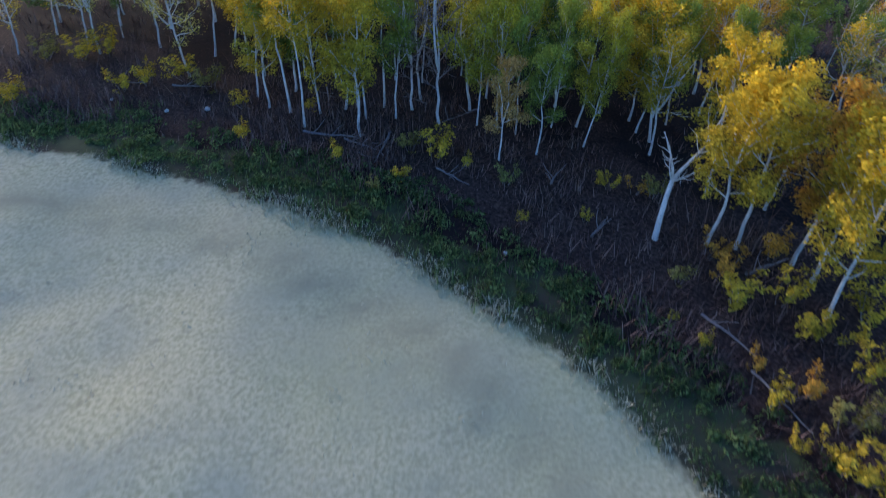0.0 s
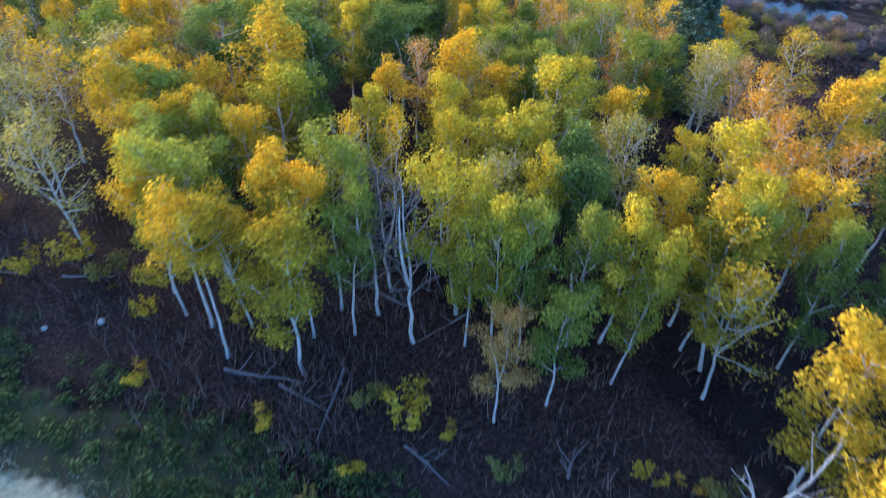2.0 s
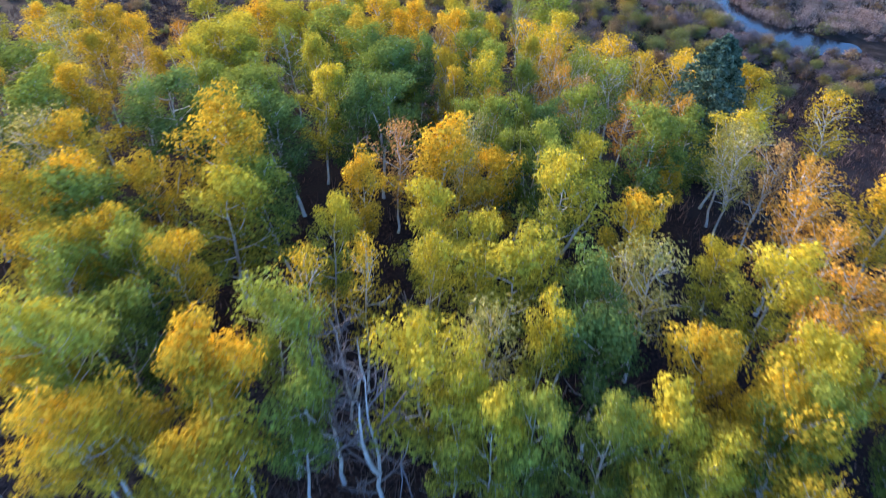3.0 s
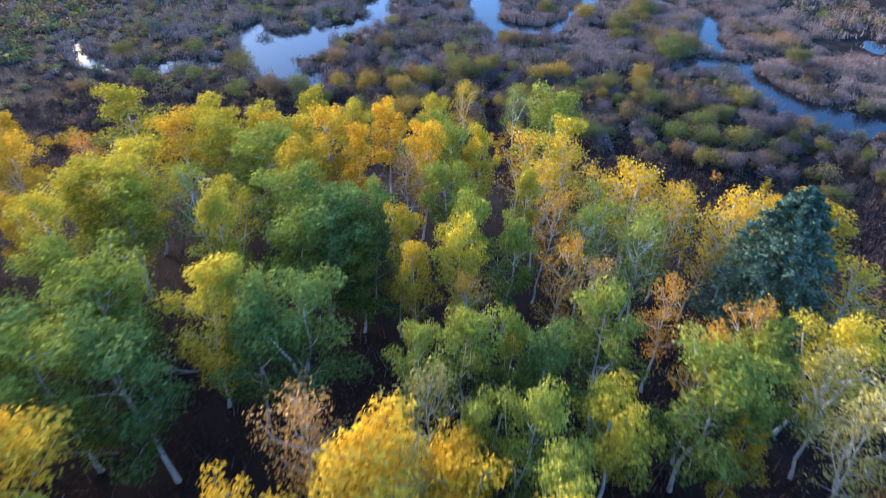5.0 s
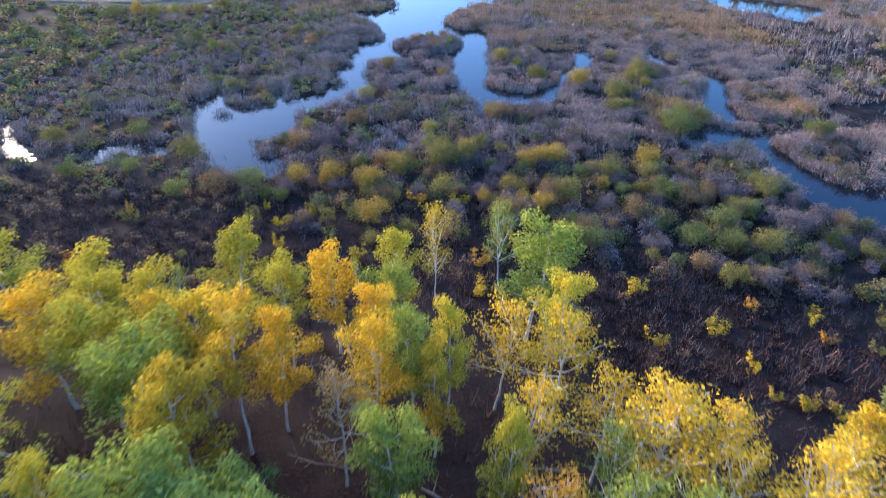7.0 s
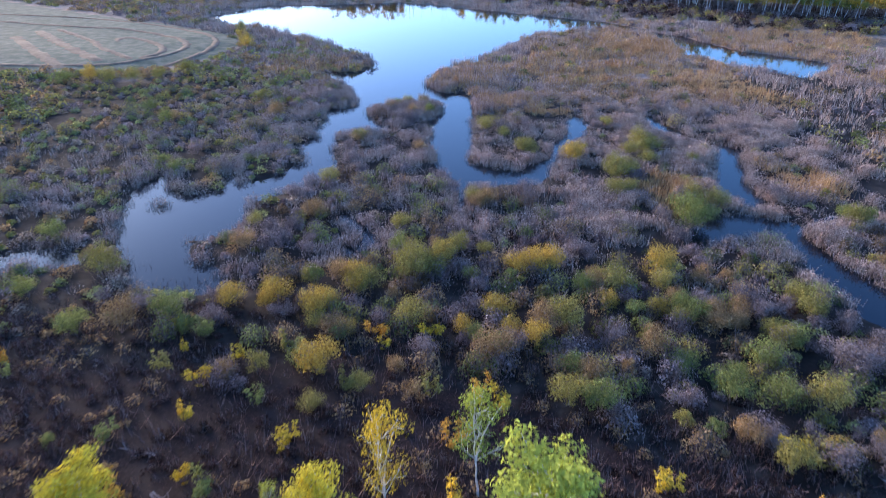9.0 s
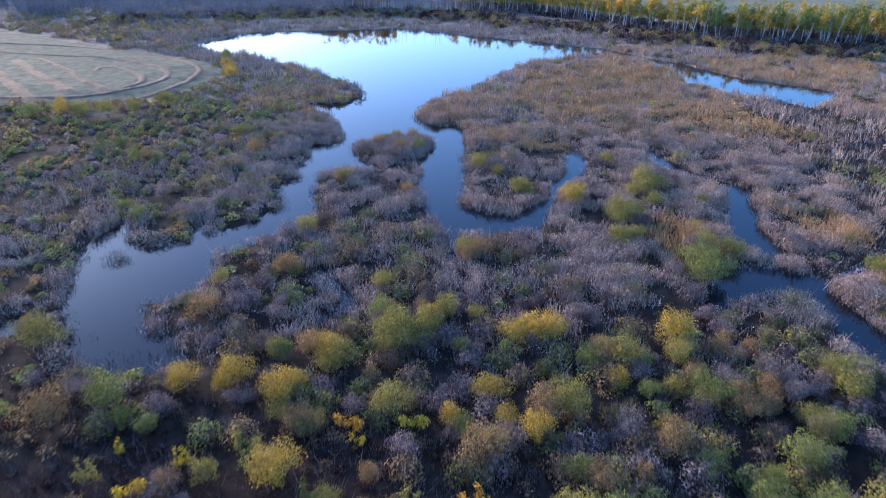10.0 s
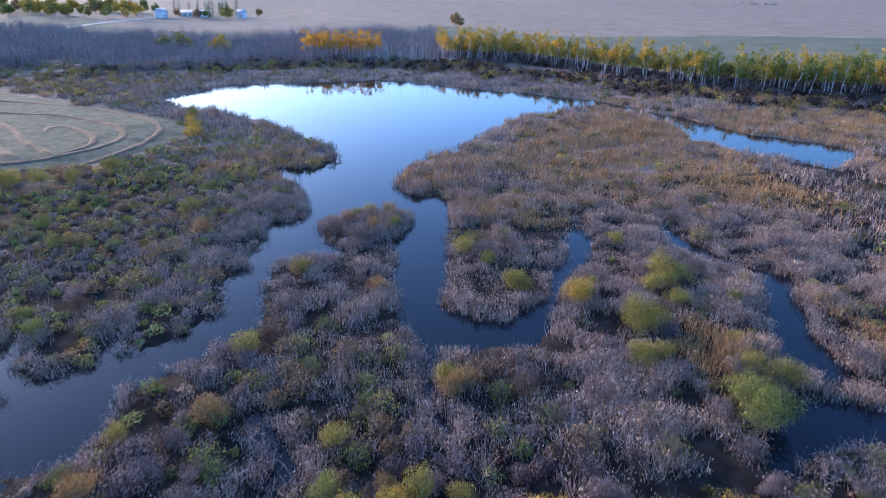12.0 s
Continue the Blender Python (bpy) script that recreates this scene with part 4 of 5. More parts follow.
def tufts(name, n, lo, hi, keep, seed, per, tall, wide, lean, radius, mat, label, category, heads=0):
    """Clumps of leaning blades, with tufted seed heads where asked."""
    x, y, r = spread(n, lo, hi, keep, seed)
    z = np.maximum(height(x, y), -0.15)
    t = r.uniform(*tall, len(x)) * (1 + 0.38 * ripple(x, y, 2.6))
    rep = lambda a: np.repeat(a, per)
    k = len(x) * per
    jx, jy = r.normal(size=k) * radius, r.normal(size=k) * radius
    v, f = blades(r, rep(x) + jx, rep(y) + jy, rep(z) - 0.05, rep(t) * r.uniform(0.7, 1.15, k), np.full(k, wide) * r.uniform(0.7, 1.4, k), lean)
    if heads:
        k = len(x) * heads
        c = np.stack([rep2(x, heads) + r.normal(size=k) * radius * 1.2, rep2(y, heads) + r.normal(size=k) * radius * 1.2, rep2(z + t * 0.8, heads) * 1.0 + r.uniform(-0.2, 0.12, k)], 1)
        hv, hf = leaf_faces(r, c, np.full(k, 0.13), 0.15)
        f = np.concatenate([f, hf + len(v)])
        v = np.concatenate([v, hv])
    stuff(name, v, f, mat, label, category)


def rep2(a, k):
    return np.repeat(a, k)


def slope_u(x, y):
    return y + 0.5 * np.maximum(0, x - 5)


def reedy(x, y):
    d = water(x, y)
    band = smooth(-0.55, -0.15, d) * smooth(34, 8, d + 5 * ripple(x, y, 12))
    return band * smooth(118, 132, slope_u(x, y)) * smooth(48, 30, far_side(x, y)) * smooth(-1, 2, west_field(x, y))


def sedgy(x, y):
    d = water(x, y)
    a = smooth(0.0, 0.8, d) * smooth(28, 4, np.hypot((x - 68) * 0.75, y - 252))
    b = smooth(0.0, 0.8, d) * np.maximum(smooth(7, 4, np.hypot((x - 26) * 0.6, (y - 190 + 0.5 * (x - 26)) * 1.1)), smooth(6, 3, np.hypot(x - 62, (y - 152) * 0.7)))
    b = np.maximum(b, smooth(0.0, 0.8, d) * smooth(6, 3, np.hypot(x - 42, (y - 147) * 0.6)))
    c = smooth(0.0, 1.0, d) * smooth(0.25, 0.8, ripple(x + 90, y, 26)) * 0.6 * smooth(180, 205, y) * smooth(60, 20, far_side(x, y))
    return np.maximum(np.maximum(a, b), c) * smooth(-1, 2, west_field(x, y))


def west_side(x, y):
    """How far the mixed green scrub west of the channels replaces the reeds."""
    return smooth(-10, -19, x - 0.03 * (y - 150) + 4 * ripple(x, y, 16)) * smooth(1.0, 4.5, water(x, y)) * smooth(235, 205, y)


def gaps(x, y):
    """Low wet hollows where hardly anything stands."""
    return smooth(-1.5, -1.0, ripple(x + 30, y, 6.5) + 0.4 * ripple(x, y, 2.4))


def cattail(x, y):
    near_woods = smooth(162, 140, slope_u(x, y) + 9 * ripple(x, y, 10)) * smooth(0.6, 2.5, water(x, y))
    return gaps(x, y) * reedy(x, y) * (1 - 0.75 * sedgy(x, y)) * (1 - 0.85 * west_side(x, y)) * (1 - 0.88 * near_woods) * (0.22 + 0.78 * smooth(-0.5, 0.15, ripple(x, y, 2.6)))


tufts("reed_bed", 92000, (-60, 120), (75, 205), cattail, 31, 7, (0.6, 1.15), 0.06, 0.95, 0.30, REED, "dense pinkish-tan cattail reeds round the water", "reeds", 7)
def outer(x, y):
    """Beyond the near marsh."""
    return (x < -58) | (x > 72) | (y > 204)


tufts("far_reed_bed", 115000, (-110, 122), (170, 395), lambda x, y: cattail(x, y) * outer(x, y), 32, 6, (0.8, 1.6), 0.13, 0.7, 0.5, REED, "dense tan cattail reeds along the lake shore", "reeds", 4)
tufts("sedge_meadow", 90000, (-30, 125), (145, 300), sedgy, 33, 8, (0.6, 1.3), 0.10, 0.7, 0.4, SEDGE, "orange-brown dry sedge on the wet meadow", "sedge")
tufts("verge_grass", 26000, (-50, -16), (30, 50), lambda x, y: smooth(-0.4, 0.5, hay(x, y)) * smooth(5.5, 2.5, hay(x, y) + 1.6 * ripple(x, y, 4)), 34, 6, (0.2, 0.55), 0.06, 1.0, 0.22, HERB, "lush dark green grass and herbs along the field's edge", "grass")
tufts("fringe_grass", 90000, (-50, -16), (30, 40), lambda x, y: smooth(1.0, 0.3, np.abs(hay(x, y) - 0.2)), 38, 5, (0.1, 0.3), 0.05, 1.3, 0.2, GRASS, "pale uncut grass fringing the hayfield", "grass")
tufts("stubble_field", 30000, (-60, -16), (18, 34), lambda x, y: smooth(0.1, -0.4, hay(x, y)) * (0.6 + 0.4 * ripple(x, y, 1.5)), 35, 3, (0.05, 0.13), 0.05, 1.5, 0.25, GRASS, "short pale stubble of a mown hayfield", "grass")


def understorey(x, y):
    d = hay(x, y)
    return smooth(1.5, 5.0, d) * smooth(130, 116, slope_u(x, y)) * (0.6 + 0.35 * ripple(x, y, 7)) * (0.25 + 0.75 * np.maximum(smooth(18, 9, d), 0.6 * smooth(84, 96, slope_u(x, y))))


tufts("forest_brush", 60000, (-60, -12), (75, 130), understorey, 36, 7, (0.3, 1.0), 0.06, 1.0, 0.32, BRUSH, "tangled dark brown rose and brush undergrowth", "undergrowth")


def bushes(name, n, lo, hi, keep, seed, leaves, size, tall, leaf, mats, label, grid=0, twigs=0.3, lift=0.0):
    """Low domes of leaves and twigs, joined by colour."""
    if grid:
        r = np.random.default_rng(seed)
        x, y = np.meshgrid(np.arange(lo[0], hi[0], grid), np.arange(lo[1], hi[1], grid))
        x, y = (x + r.uniform(-0.42, 0.42, x.shape) * grid).ravel(), (y + r.uniform(-0.42, 0.42, y.shape) * grid).ravel()
        k = keep(x, y) > r.random(len(x))
        x, y = x[k], y[k]
    else:
        x, y, r = spread(n, lo, hi, keep, seed)
    z = height(x, y)
    which = r.integers(0, len(mats), len(x))
    if len(mats) == 4:
        which = np.where((ripple(x, y, 11) > 0.5) & (x > -12), 0, which)
        which = np.where((x < -12) & (which == 0), r.choice([1, 2, 2, 2, 3], len(x)), which)
    for k, mat in enumerate(mats):
        m = which == k
        bx, by, bz = x[m], y[m], z[m]
        s = r.uniform(*size, len(bx))
        tw = int(leaves * twigs)
        rep = lambda a: np.repeat(a, tw)
        a, g = r.uniform(0, 6.283, len(bx) * tw), r.random(len(bx) * tw) ** 0.6
        fx, fy = rep(bx) + np.cos(a) * g * rep(s) * 0.55, rep(by) + np.sin(a) * g * rep(s) * 0.55
        v, f = blades(r, fx, fy, rep(bz), lift + rep(s) * tall * 1.2 * (1.1 - 0.6 * g), np.full(len(fx), leaf * 0.3), 0.2 if lift else 0.75)
        stuff(name, v, f, HERB if mat is HERB else WILLOW_TWIG, label, "shrubs")
        q = len(bx) * leaves
        o = r.normal(size=(q, 3))
        o /= np.linalg.norm(o, axis=1)[:, None]
        o *= (0.55 + 0.45 * r.random(q))[:, None]
        ss = np.repeat(s, leaves)
        lobe = 1 + 0.25 * np.sin(3 * np.arctan2(o[:, 1], o[:, 0]) + np.repeat(r.uniform(0, 6, len(bx)), leaves))
        c = np.stack([np.repeat(bx, leaves) + o[:, 0] * ss * lobe, np.repeat(by, leaves) + o[:, 1] * ss * lobe, np.repeat(bz, leaves) + lift + np.abs(o[:, 2]) * ss * tall], 1)
        v, f = leaf_faces(r, c, np.full(q, leaf), out=o * np.array([1, 1, 0]) + np.abs(o) * np.array([0, 0, 1]))
        stuff(name, v, f, mat, label, "shrubs", np.repeat(np.where(bx < -12, r.uniform(0.45, 1.0, len(bx)), r.uniform(0.05, 1.0, len(bx))), leaves * 3))


def scrub(x, y):
    d, u = water(x, y), slope_u(x, y)
    return gaps(x, y) * smooth(0.6, 1.6, d) * smooth(106, 120, u) * smooth(60, 35, far_side(x, y)) * smooth(-2, 3, west_field(x, y)) * (1 - 0.9 * sedgy(x, y)) * np.clip(smooth(162, 140, slope_u(x, y) + 9 * ripple(x, y, 10)) + west_side(x, y) + 0.16 + 0.3 * smooth(0.3, 0.6, ripple(x, y, 15)) + smooth(28, 40, far_side(x, y)), 0, 1)


DEAD_BRUSH = leaf_material("dead_rose_brush", [(0.022, 0.013, 0.014), (0.048, 0.029, 0.029), (0.10, 0.062, 0.06)], patch=0.4, lively=0.6)
GREYS = [SHRUB_LEAVES[8], SHRUB_LEAVES[4], SHRUB_LEAVES[1], SHRUB_LEAVES[2]]
bushes("marsh_scrub", 0, (-52, 100), (66, 205), lambda x, y: scrub(x, y) * (1 - 0.85 * smooth(-8, -14, x)), 41, 440, (1.0, 2.0), 1.1, 0.15, GREYS, "low grey-purple willow scrub on the marsh", 3.2)
bushes("far_scrub", 0, (-150, 115), (190, 410), lambda x, y: np.maximum(scrub(x, y), 0.22 * (scrub(x, y) > 0.05)) * outer(x, y), 42, 80, (1.2, 2.3), 0.85, 0.40, GREYS, "low olive and grey scrub round the lake", 3.7)
MEADOW = [
    leaf_material("meadow_willow_green", [(0.13, 0.16, 0.07), (0.22, 0.25, 0.105), (0.33, 0.345, 0.15)], patch=0.4, lively=0.6),
    leaf_material("meadow_willow_olive", [(0.19, 0.17, 0.06), (0.31, 0.27, 0.085), (0.44, 0.37, 0.12)], patch=0.4, lively=0.6),
    leaf_material("meadow_willow_dun", [(0.20, 0.15, 0.115), (0.33, 0.25, 0.195), (0.48, 0.38, 0.30)], patch=0.4, lively=0.6),
]


def reed_scrub(x, y):
    """Scattered low willows among the reeds."""
    return smooth(0.5, 1.6, water(x, y)) * smooth(112, 126, slope_u(x, y)) * smooth(205, 185, y) * smooth(-13, -8, x) * (0.34 + 0.4 * smooth(160, 135, slope_u(x, y)) + 0.3 * ripple(x, y, 7))


bushes("reed_scrub", 0, (-13, 104), (72, 205), reed_scrub, 48, 150, (0.45, 1.1), 1.0, 0.15, [SHRUB_LEAVES[8], SHRUB_LEAVES[8], MEADOW[1], MEADOW[2], MEADOW[0], DEAD_BRUSH], "scattered low grey and olive willows among the reeds", 2.1, 0.12)


def west_scrub(x, y):
    return smooth(-8, -14, x) * smooth(0.1, 1.0, water(x, y)) * smooth(112, 124, y) * smooth(-2, 3, west_field(x, y)) * (0.75 + 0.35 * ripple(x, y, 6))


bushes("west_scrub", 0, (-75, 112), (-8, 262), west_scrub, 46, 150, (0.5, 1.2), 0.9, 0.19, [MEADOW[0], SHRUB_LEAVES[4], MEADOW[1], SHRUB_LEAVES[8], MEADOW[2]], "low mixed olive, green and russet scrub west of the water", 1.9, 0.06)


def field_hedge(x, y):
    """Rough scrub between the far field and the woods beyond."""
    return smooth(1.5, 5, west_field(x, y)) * smooth(1, 3, water(x, y)) * smooth(355, 348, y) * smooth(-62, -75, x) * (0.7 + 0.4 * ripple(x, y, 9))


bushes("field_hedge", 0, (-240, 262), (-60, 356), field_hedge, 50, 90, (0.9, 2.0), 1.0, 0.34, [SHRUB_LEAVES[4], SHRUB_LEAVES[8], MEADOW[2], SHRUB_LEAVES[4], MEADOW[1]], "russet and grey scrub along the far field", 3.0, 0.1)


SHRUB_BELT_X = [-123, -89, -23, 26, 66, 96, 124, 200]


def shore_belt(x, y):
    """The dark belt of shrubs between the lake's reeds and the far woods."""
    near = np.interp(x, SHRUB_BELT_X, [332, 351, 369, 357, 327, 297, 280, 255])
    far_edge = np.interp(x, SHRUB_BELT_X, [352, 378, 414, 392, 354, 328, 306, 280])
    return smooth(-1, 4, y - near + 3 * ripple(x, y, 9)) * smooth(4, 0, y - far_edge) * (0.85 + 0.3 * ripple(x, y, 8))


bushes("shore_scrub", 0, (-123, 255), (200, 416), shore_belt, 47, 120, (1.3, 2.6), 1.05, 0.42, [SHRUB_LEAVES[8], SHRUB_LEAVES[2], DEAD_BRUSH, SHRUB_LEAVES[4], DEAD_BRUSH], "dark olive and brown shrubs below the far woods", 3.1, 0.1)


def foot_of_wood(x, y):
    u = slope_u(x, y)
    return smooth(86, 94, u + 3 * ripple(x, y, 9)) * smooth(124, 114, u) * smooth(0.3, 1.5, water(x, y)) * (0.75 + 0.3 * ripple(x, y, 6))


bushes("foot_brush", 0, (-52, 84), (72, 126), foot_of_wood, 45, 70, (0.45, 1.0), 1.0, 0.14, [DEAD_BRUSH, SHRUB_LEAVES[4], DEAD_BRUSH, DEAD_BRUSH], "low purple-brown rose brush below the wood", 1.3)
low = random.Random(33)
for k in range(60):
    x, u = low.uniform(-40, 45), low.uniform(93, 116)
    plant_shrub(x, u - 0.5 * max(0, x - 5), low.uniform(0.4, 0.95), low.choice([3, 3, 2, 4, 1]), "saplings below the wood", "sapling")
bushes("herb_patches", 9000, (-50, -14), (30, 42), lambda x, y: smooth(0.3, 1.5, hay(x, y)) * smooth(6.5, 3.5, hay(x, y)), 43, 40, (0.3, 0.7), 0.8, 0.13, [HERB], "broad-leaved green weeds along the field's edge")


# ---------------------------------------------------------------- the far woods
def far_aspen(seed):
    r = np.random.default_rng(seed)
    root = new("distant_aspen")
    t = Heap()
    lean = r.normal(size=2) * 0.9
    tube(t, [(0, 0, -0.3), (lean[0] * 0.4, lean[1] * 0.4, 4.5), (lean[0], lean[1], 9.5)], [0.13, 0.10, 0.03], 5)
    for k in range(4):
        a = r.uniform(0, 6.283)
        b = np.array([lean[0] * 0.5, lean[1] * 0.5, 5.0 + k])
        tube(t, [b, b + np.array([math.cos(a) * 0.8, math.sin(a) * 0.8, 1.6])], [0.08, 0.03], 4)
    part("trunk", t.mesh("trunk", BARK), root)
    q = 520
    lobes = r.normal(size=(9, 3)) * np.array([0.8, 0.8, 1.35]) + np.array([lean[0] * 0.9, lean[1] * 0.9, 8.0])
    off = r.normal(size=(q, 3)) * 0.55
    c = lobes[r.integers(0, 9, q)] + off
    v, f = leaf_faces(r, c, np.full(q, 0.34), out=off)
    part("crown", mesh_of("crown", v, f, [FAR_LEAVES[1]]), root)
    return root


FAR_LEAVES = [
    leaf_material("far_leaves_green", [(0.10, 0.14, 0.045), (0.18, 0.22, 0.065), (0.28, 0.29, 0.09)]),
    leaf_material("far_leaves_olive", [(0.17, 0.16, 0.05), (0.29, 0.25, 0.07), (0.42, 0.34, 0.10)]),
    leaf_material("far_leaves_gold", [(0.30, 0.20, 0.05), (0.46, 0.30, 0.06), (0.60, 0.40, 0.09)]),
    leaf_material("far_leaves_orange", [(0.42, 0.23, 0.05), (0.64, 0.34, 0.06), (0.78, 0.44, 0.09)]),
]
FAR_TONES = ["dull green", "olive", "golden", "deep orange"]
FAR = [far_aspen(200 + k) for k in range(5)]
far = random.Random(9)
EDGE_X, EDGE_Y = [20, 57, 77, 90, 119, 150, 240], [394, 386, 362, 338, 307, 294, 268]
for k in range(255):
    x = far.uniform(22, 215)
    y = float(np.interp(x, EDGE_X, EDGE_Y)) + 2 + 32 * far.random() ** 1.3
    tone = far.choice([2, 2, 1, 1, 2, 2, 3]) if x < 110 else far.choice([1, 1, 2, 0, 0, 2])
    s = far.uniform(0.9, 1.2)
    m = pose(x, y, float(height(x, y)), far.uniform(-7, 7), far.uniform(-9, 9), far.uniform(0, 360)) @ Matrix.Diagonal((s, s, s, 1))
    set_down(far.choice(FAR), m, FAR_LEAVES[tone], f"tall distant aspen with {FAR_TONES[tone]} crown and white trunk", "tree", "aspens of the far wood")

for k in range(40):
    x, y = far.uniform(-42, -8), far.uniform(394, 406)
    m = pose(x, y, float(height(x, y)), 0, 0, far.uniform(0, 360)) @ Matrix.Diagonal((1.1, 1.1, 1.0, 1))
    set_down(far.choice(FAR), m, FAR_LEAVES[3], "tall distant aspen with deep orange crown", "tree", "orange clump of the far wood")


def far_belt(x, y):
    """The depth of the far wood, behind its front row."""
    e = y - np.interp(x, EDGE_X, EDGE_Y)
    return smooth(5, 9, e) * smooth(44, 36, e) * smooth(22, 30, x)


bushes("far_wood_crowns", 0, (20, 265), (215, 440), far_belt, 44, 120, (1.8, 2.8), 1.6, 0.52, [FAR_LEAVES[0], FAR_LEAVES[1], FAR_LEAVES[2], FAR_LEAVES[1], FAR_LEAVES[2]], "massed olive and golden crowns of the far wood", 3.6, 0.05, 4.3)


def far_floor(x, y):
    e = y - np.interp(x, EDGE_X, EDGE_Y)
    return smooth(-3, 1, e) * smooth(44, 36, e) * smooth(22, 30, x)


bushes("far_understorey", 0, (20, 262), (215, 440), far_floor, 49, 90, (1.3, 2.2), 1.3, 0.42, [DEAD_BRUSH, SHRUB_LEAVES[8], SHRUB_LEAVES[8]], "dark brush under the far wood", 3.0, 0.05)


# ---------------------------------------------------------------- bare woods and thickets beyond the lake
WOODS = plain_material("bare_mauve_twigs", [(0.26, 0.205, 0.20), (0.40, 0.325, 0.315), (0.55, 0.465, 0.45)], 0.05)
PALE_STEM = plain_material("pale_far_stems", [(0.36, 0.34, 0.33), (0.5, 0.48, 0.46), (0.62, 0.60, 0.58)], 0.1)
WOOD_X, WOOD_Y = [-420, -160, -90, -45, 0, 26, 60], [350, 352, 350, 369, 392, 394, 386]


def bare_woods(x, y):
    edge = np.interp(x, WOOD_X, WOOD_Y)
    return smooth(0, 6, y - edge) * smooth(150, 110, y - edge + 14 * ripple(x, y, 30)) * smooth(34, 10, x) * (0.65 + 0.35 * ripple(x, y, 14))


bushes("bare_thicket", 7500, (-330, 345), (34, 540), bare_woods, 53, 70, (2.4, 4.2), 2.1, 0.32, [WOODS], "rounded leafless mauve thickets beyond the lake")
tufts("bare_woods", 8500, (-330, 345), (34, 540), bare_woods, 51, 7, (4.5, 8.0), 0.06, 0.45, 1.3, WOODS, "leafless mauve-grey woods beyond the lake", "woods")
tufts("pale_stems", 110, (-14, 388), (30, 398), lambda x, y: np.ones_like(x), 52, 3, (6.0, 10.0), 0.12, 0.10, 0.6, PALE_STEM, "thin pale leafless aspen stems by the lake", "woods")

THICKETS = [(-83, 410, 5.0, 3), (-88, 412, 4.0, 3), (-108, 424, 5.0, 2), (-114, 420, 4.5, 2), (-102, 420, 4.0, 3), (40, 578, 6, 4)]
for x, y, r, tone in THICKETS:
    plant_shrub(x, y, r, tone, "golden thickets beyond the lake", "thicket")


# ---------------------------------------------------------------- hay rows of the far field
def rounded(line):
    """The same line with its corners cut twice."""
    for _ in range(3):
        line = [line[0]] + [(a[0] + (b[0] - a[0]) * q, a[1] + (b[1] - a[1]) * q) for a, b in zip(line, line[1:]) for q in (0.25, 0.75)] + [line[-1]]
    return line


def windrow(pts, wide, tall, seed):
    """A long low ridge of raked hay along a bending line."""
    r = np.random.default_rng(seed)
    pts = np.asarray(pts, float)
    s = np.concatenate([[0], np.cumsum(np.hypot(*np.diff(pts, axis=0).T))])
    t = np.arange(0, s[-1], 0.9)
    x, y = np.interp(t, s, pts[:, 0]), np.interp(t, s, pts[:, 1])
    dx, dy = np.gradient(x), np.gradient(y)
    k = np.hypot(dx, dy) + 1e-9
    nx, ny = -dy / k, dx / k
    w = wide * (1 + 0.21 * r.normal(size=len(t)))
    taper = np.clip(np.minimum(t, t[-1] - t) / 2.5, 0, 1)
    rows = []
    for q, h in ((-1, -0.1), (-0.55, 0.7), (0, 1.0), (0.55, 0.7), (1, -0.1)):
        px, py = x + nx * w * q, y + ny * w * q
        rows.append(np.stack([px, py, height(px, py) + tall * (h * taper * (1 + 0.25 * r.normal(size=len(t))) - 0.2 * (1 - taper))], 1))
    v = np.stack(rows, 1).reshape(-1, 3)
    i, j = np.meshgrid(np.arange(len(t) - 1), np.arange(4), indexing="ij")
    a = i * 5 + j
    f = np.stack([a, a + 5, a + 6, a + 1], -1).reshape(-1, 4)
    tagged(new("hay_windrow", mesh_of("hay_windrow", v, f, [HAYROW])), "long tan row of raked hay on the far field", "hay", "hay rows of the far field")


HAYROW = plain_material("dry_hay", [(0.11, 0.068, 0.042), (0.17, 0.108, 0.068), (0.235, 0.155, 0.10)], 1.2, island=0.0)


WINDROWS = [
    [(-150, 290), (-112, 285), (-94, 282), (-74, 273), (-59, 261), (-52, 251), (-50, 242), (-50, 231), (-54, 219), (-60, 213), (-70, 211), (-110, 212)],
    [(-150, 280), (-112, 270), (-95, 266), (-84, 265), (-65, 253), (-57, 243), (-56, 233), (-59, 226), (-64, 220), (-72, 216), (-110, 218)],
    [(-77, 244), (-79, 251), (-74, 250), (-66, 243), (-61, 236), (-60, 230), (-63, 223)],
    [(-103, 263), (-88, 249), (-82, 243), (-78, 236), (-70, 229), (-64, 223)],
    [(-107, 260), (-87, 237), (-70, 220)],
    [(-108, 250), (-90, 229), (-76, 214)],
]
for k, line in enumerate(WINDROWS):
    windrow(rounded(line), 1.5 if k > 3 else 1.0, 0.22, 300 + k)


# ---------------------------------------------------------------- the farmstead
WALL = plain_material("white_siding", [(0.62, 0.62, 0.62), (0.74, 0.74, 0.73), (0.8, 0.8, 0.79)], 1.0, 0.6, 0.0)
ROOF = plain_material("pale_metal_roof", [(0.40, 0.42, 0.44), (0.52, 0.54, 0.56), (0.6, 0.62, 0.64)], 0.6, 0.45, 0.0)
DARK = plain_material("dark_window_glass", [(0.02, 0.025, 0.03), (0.03, 0.035, 0.045), (0.05, 0.055, 0.06)], 1.0, 0.15, 0.0)


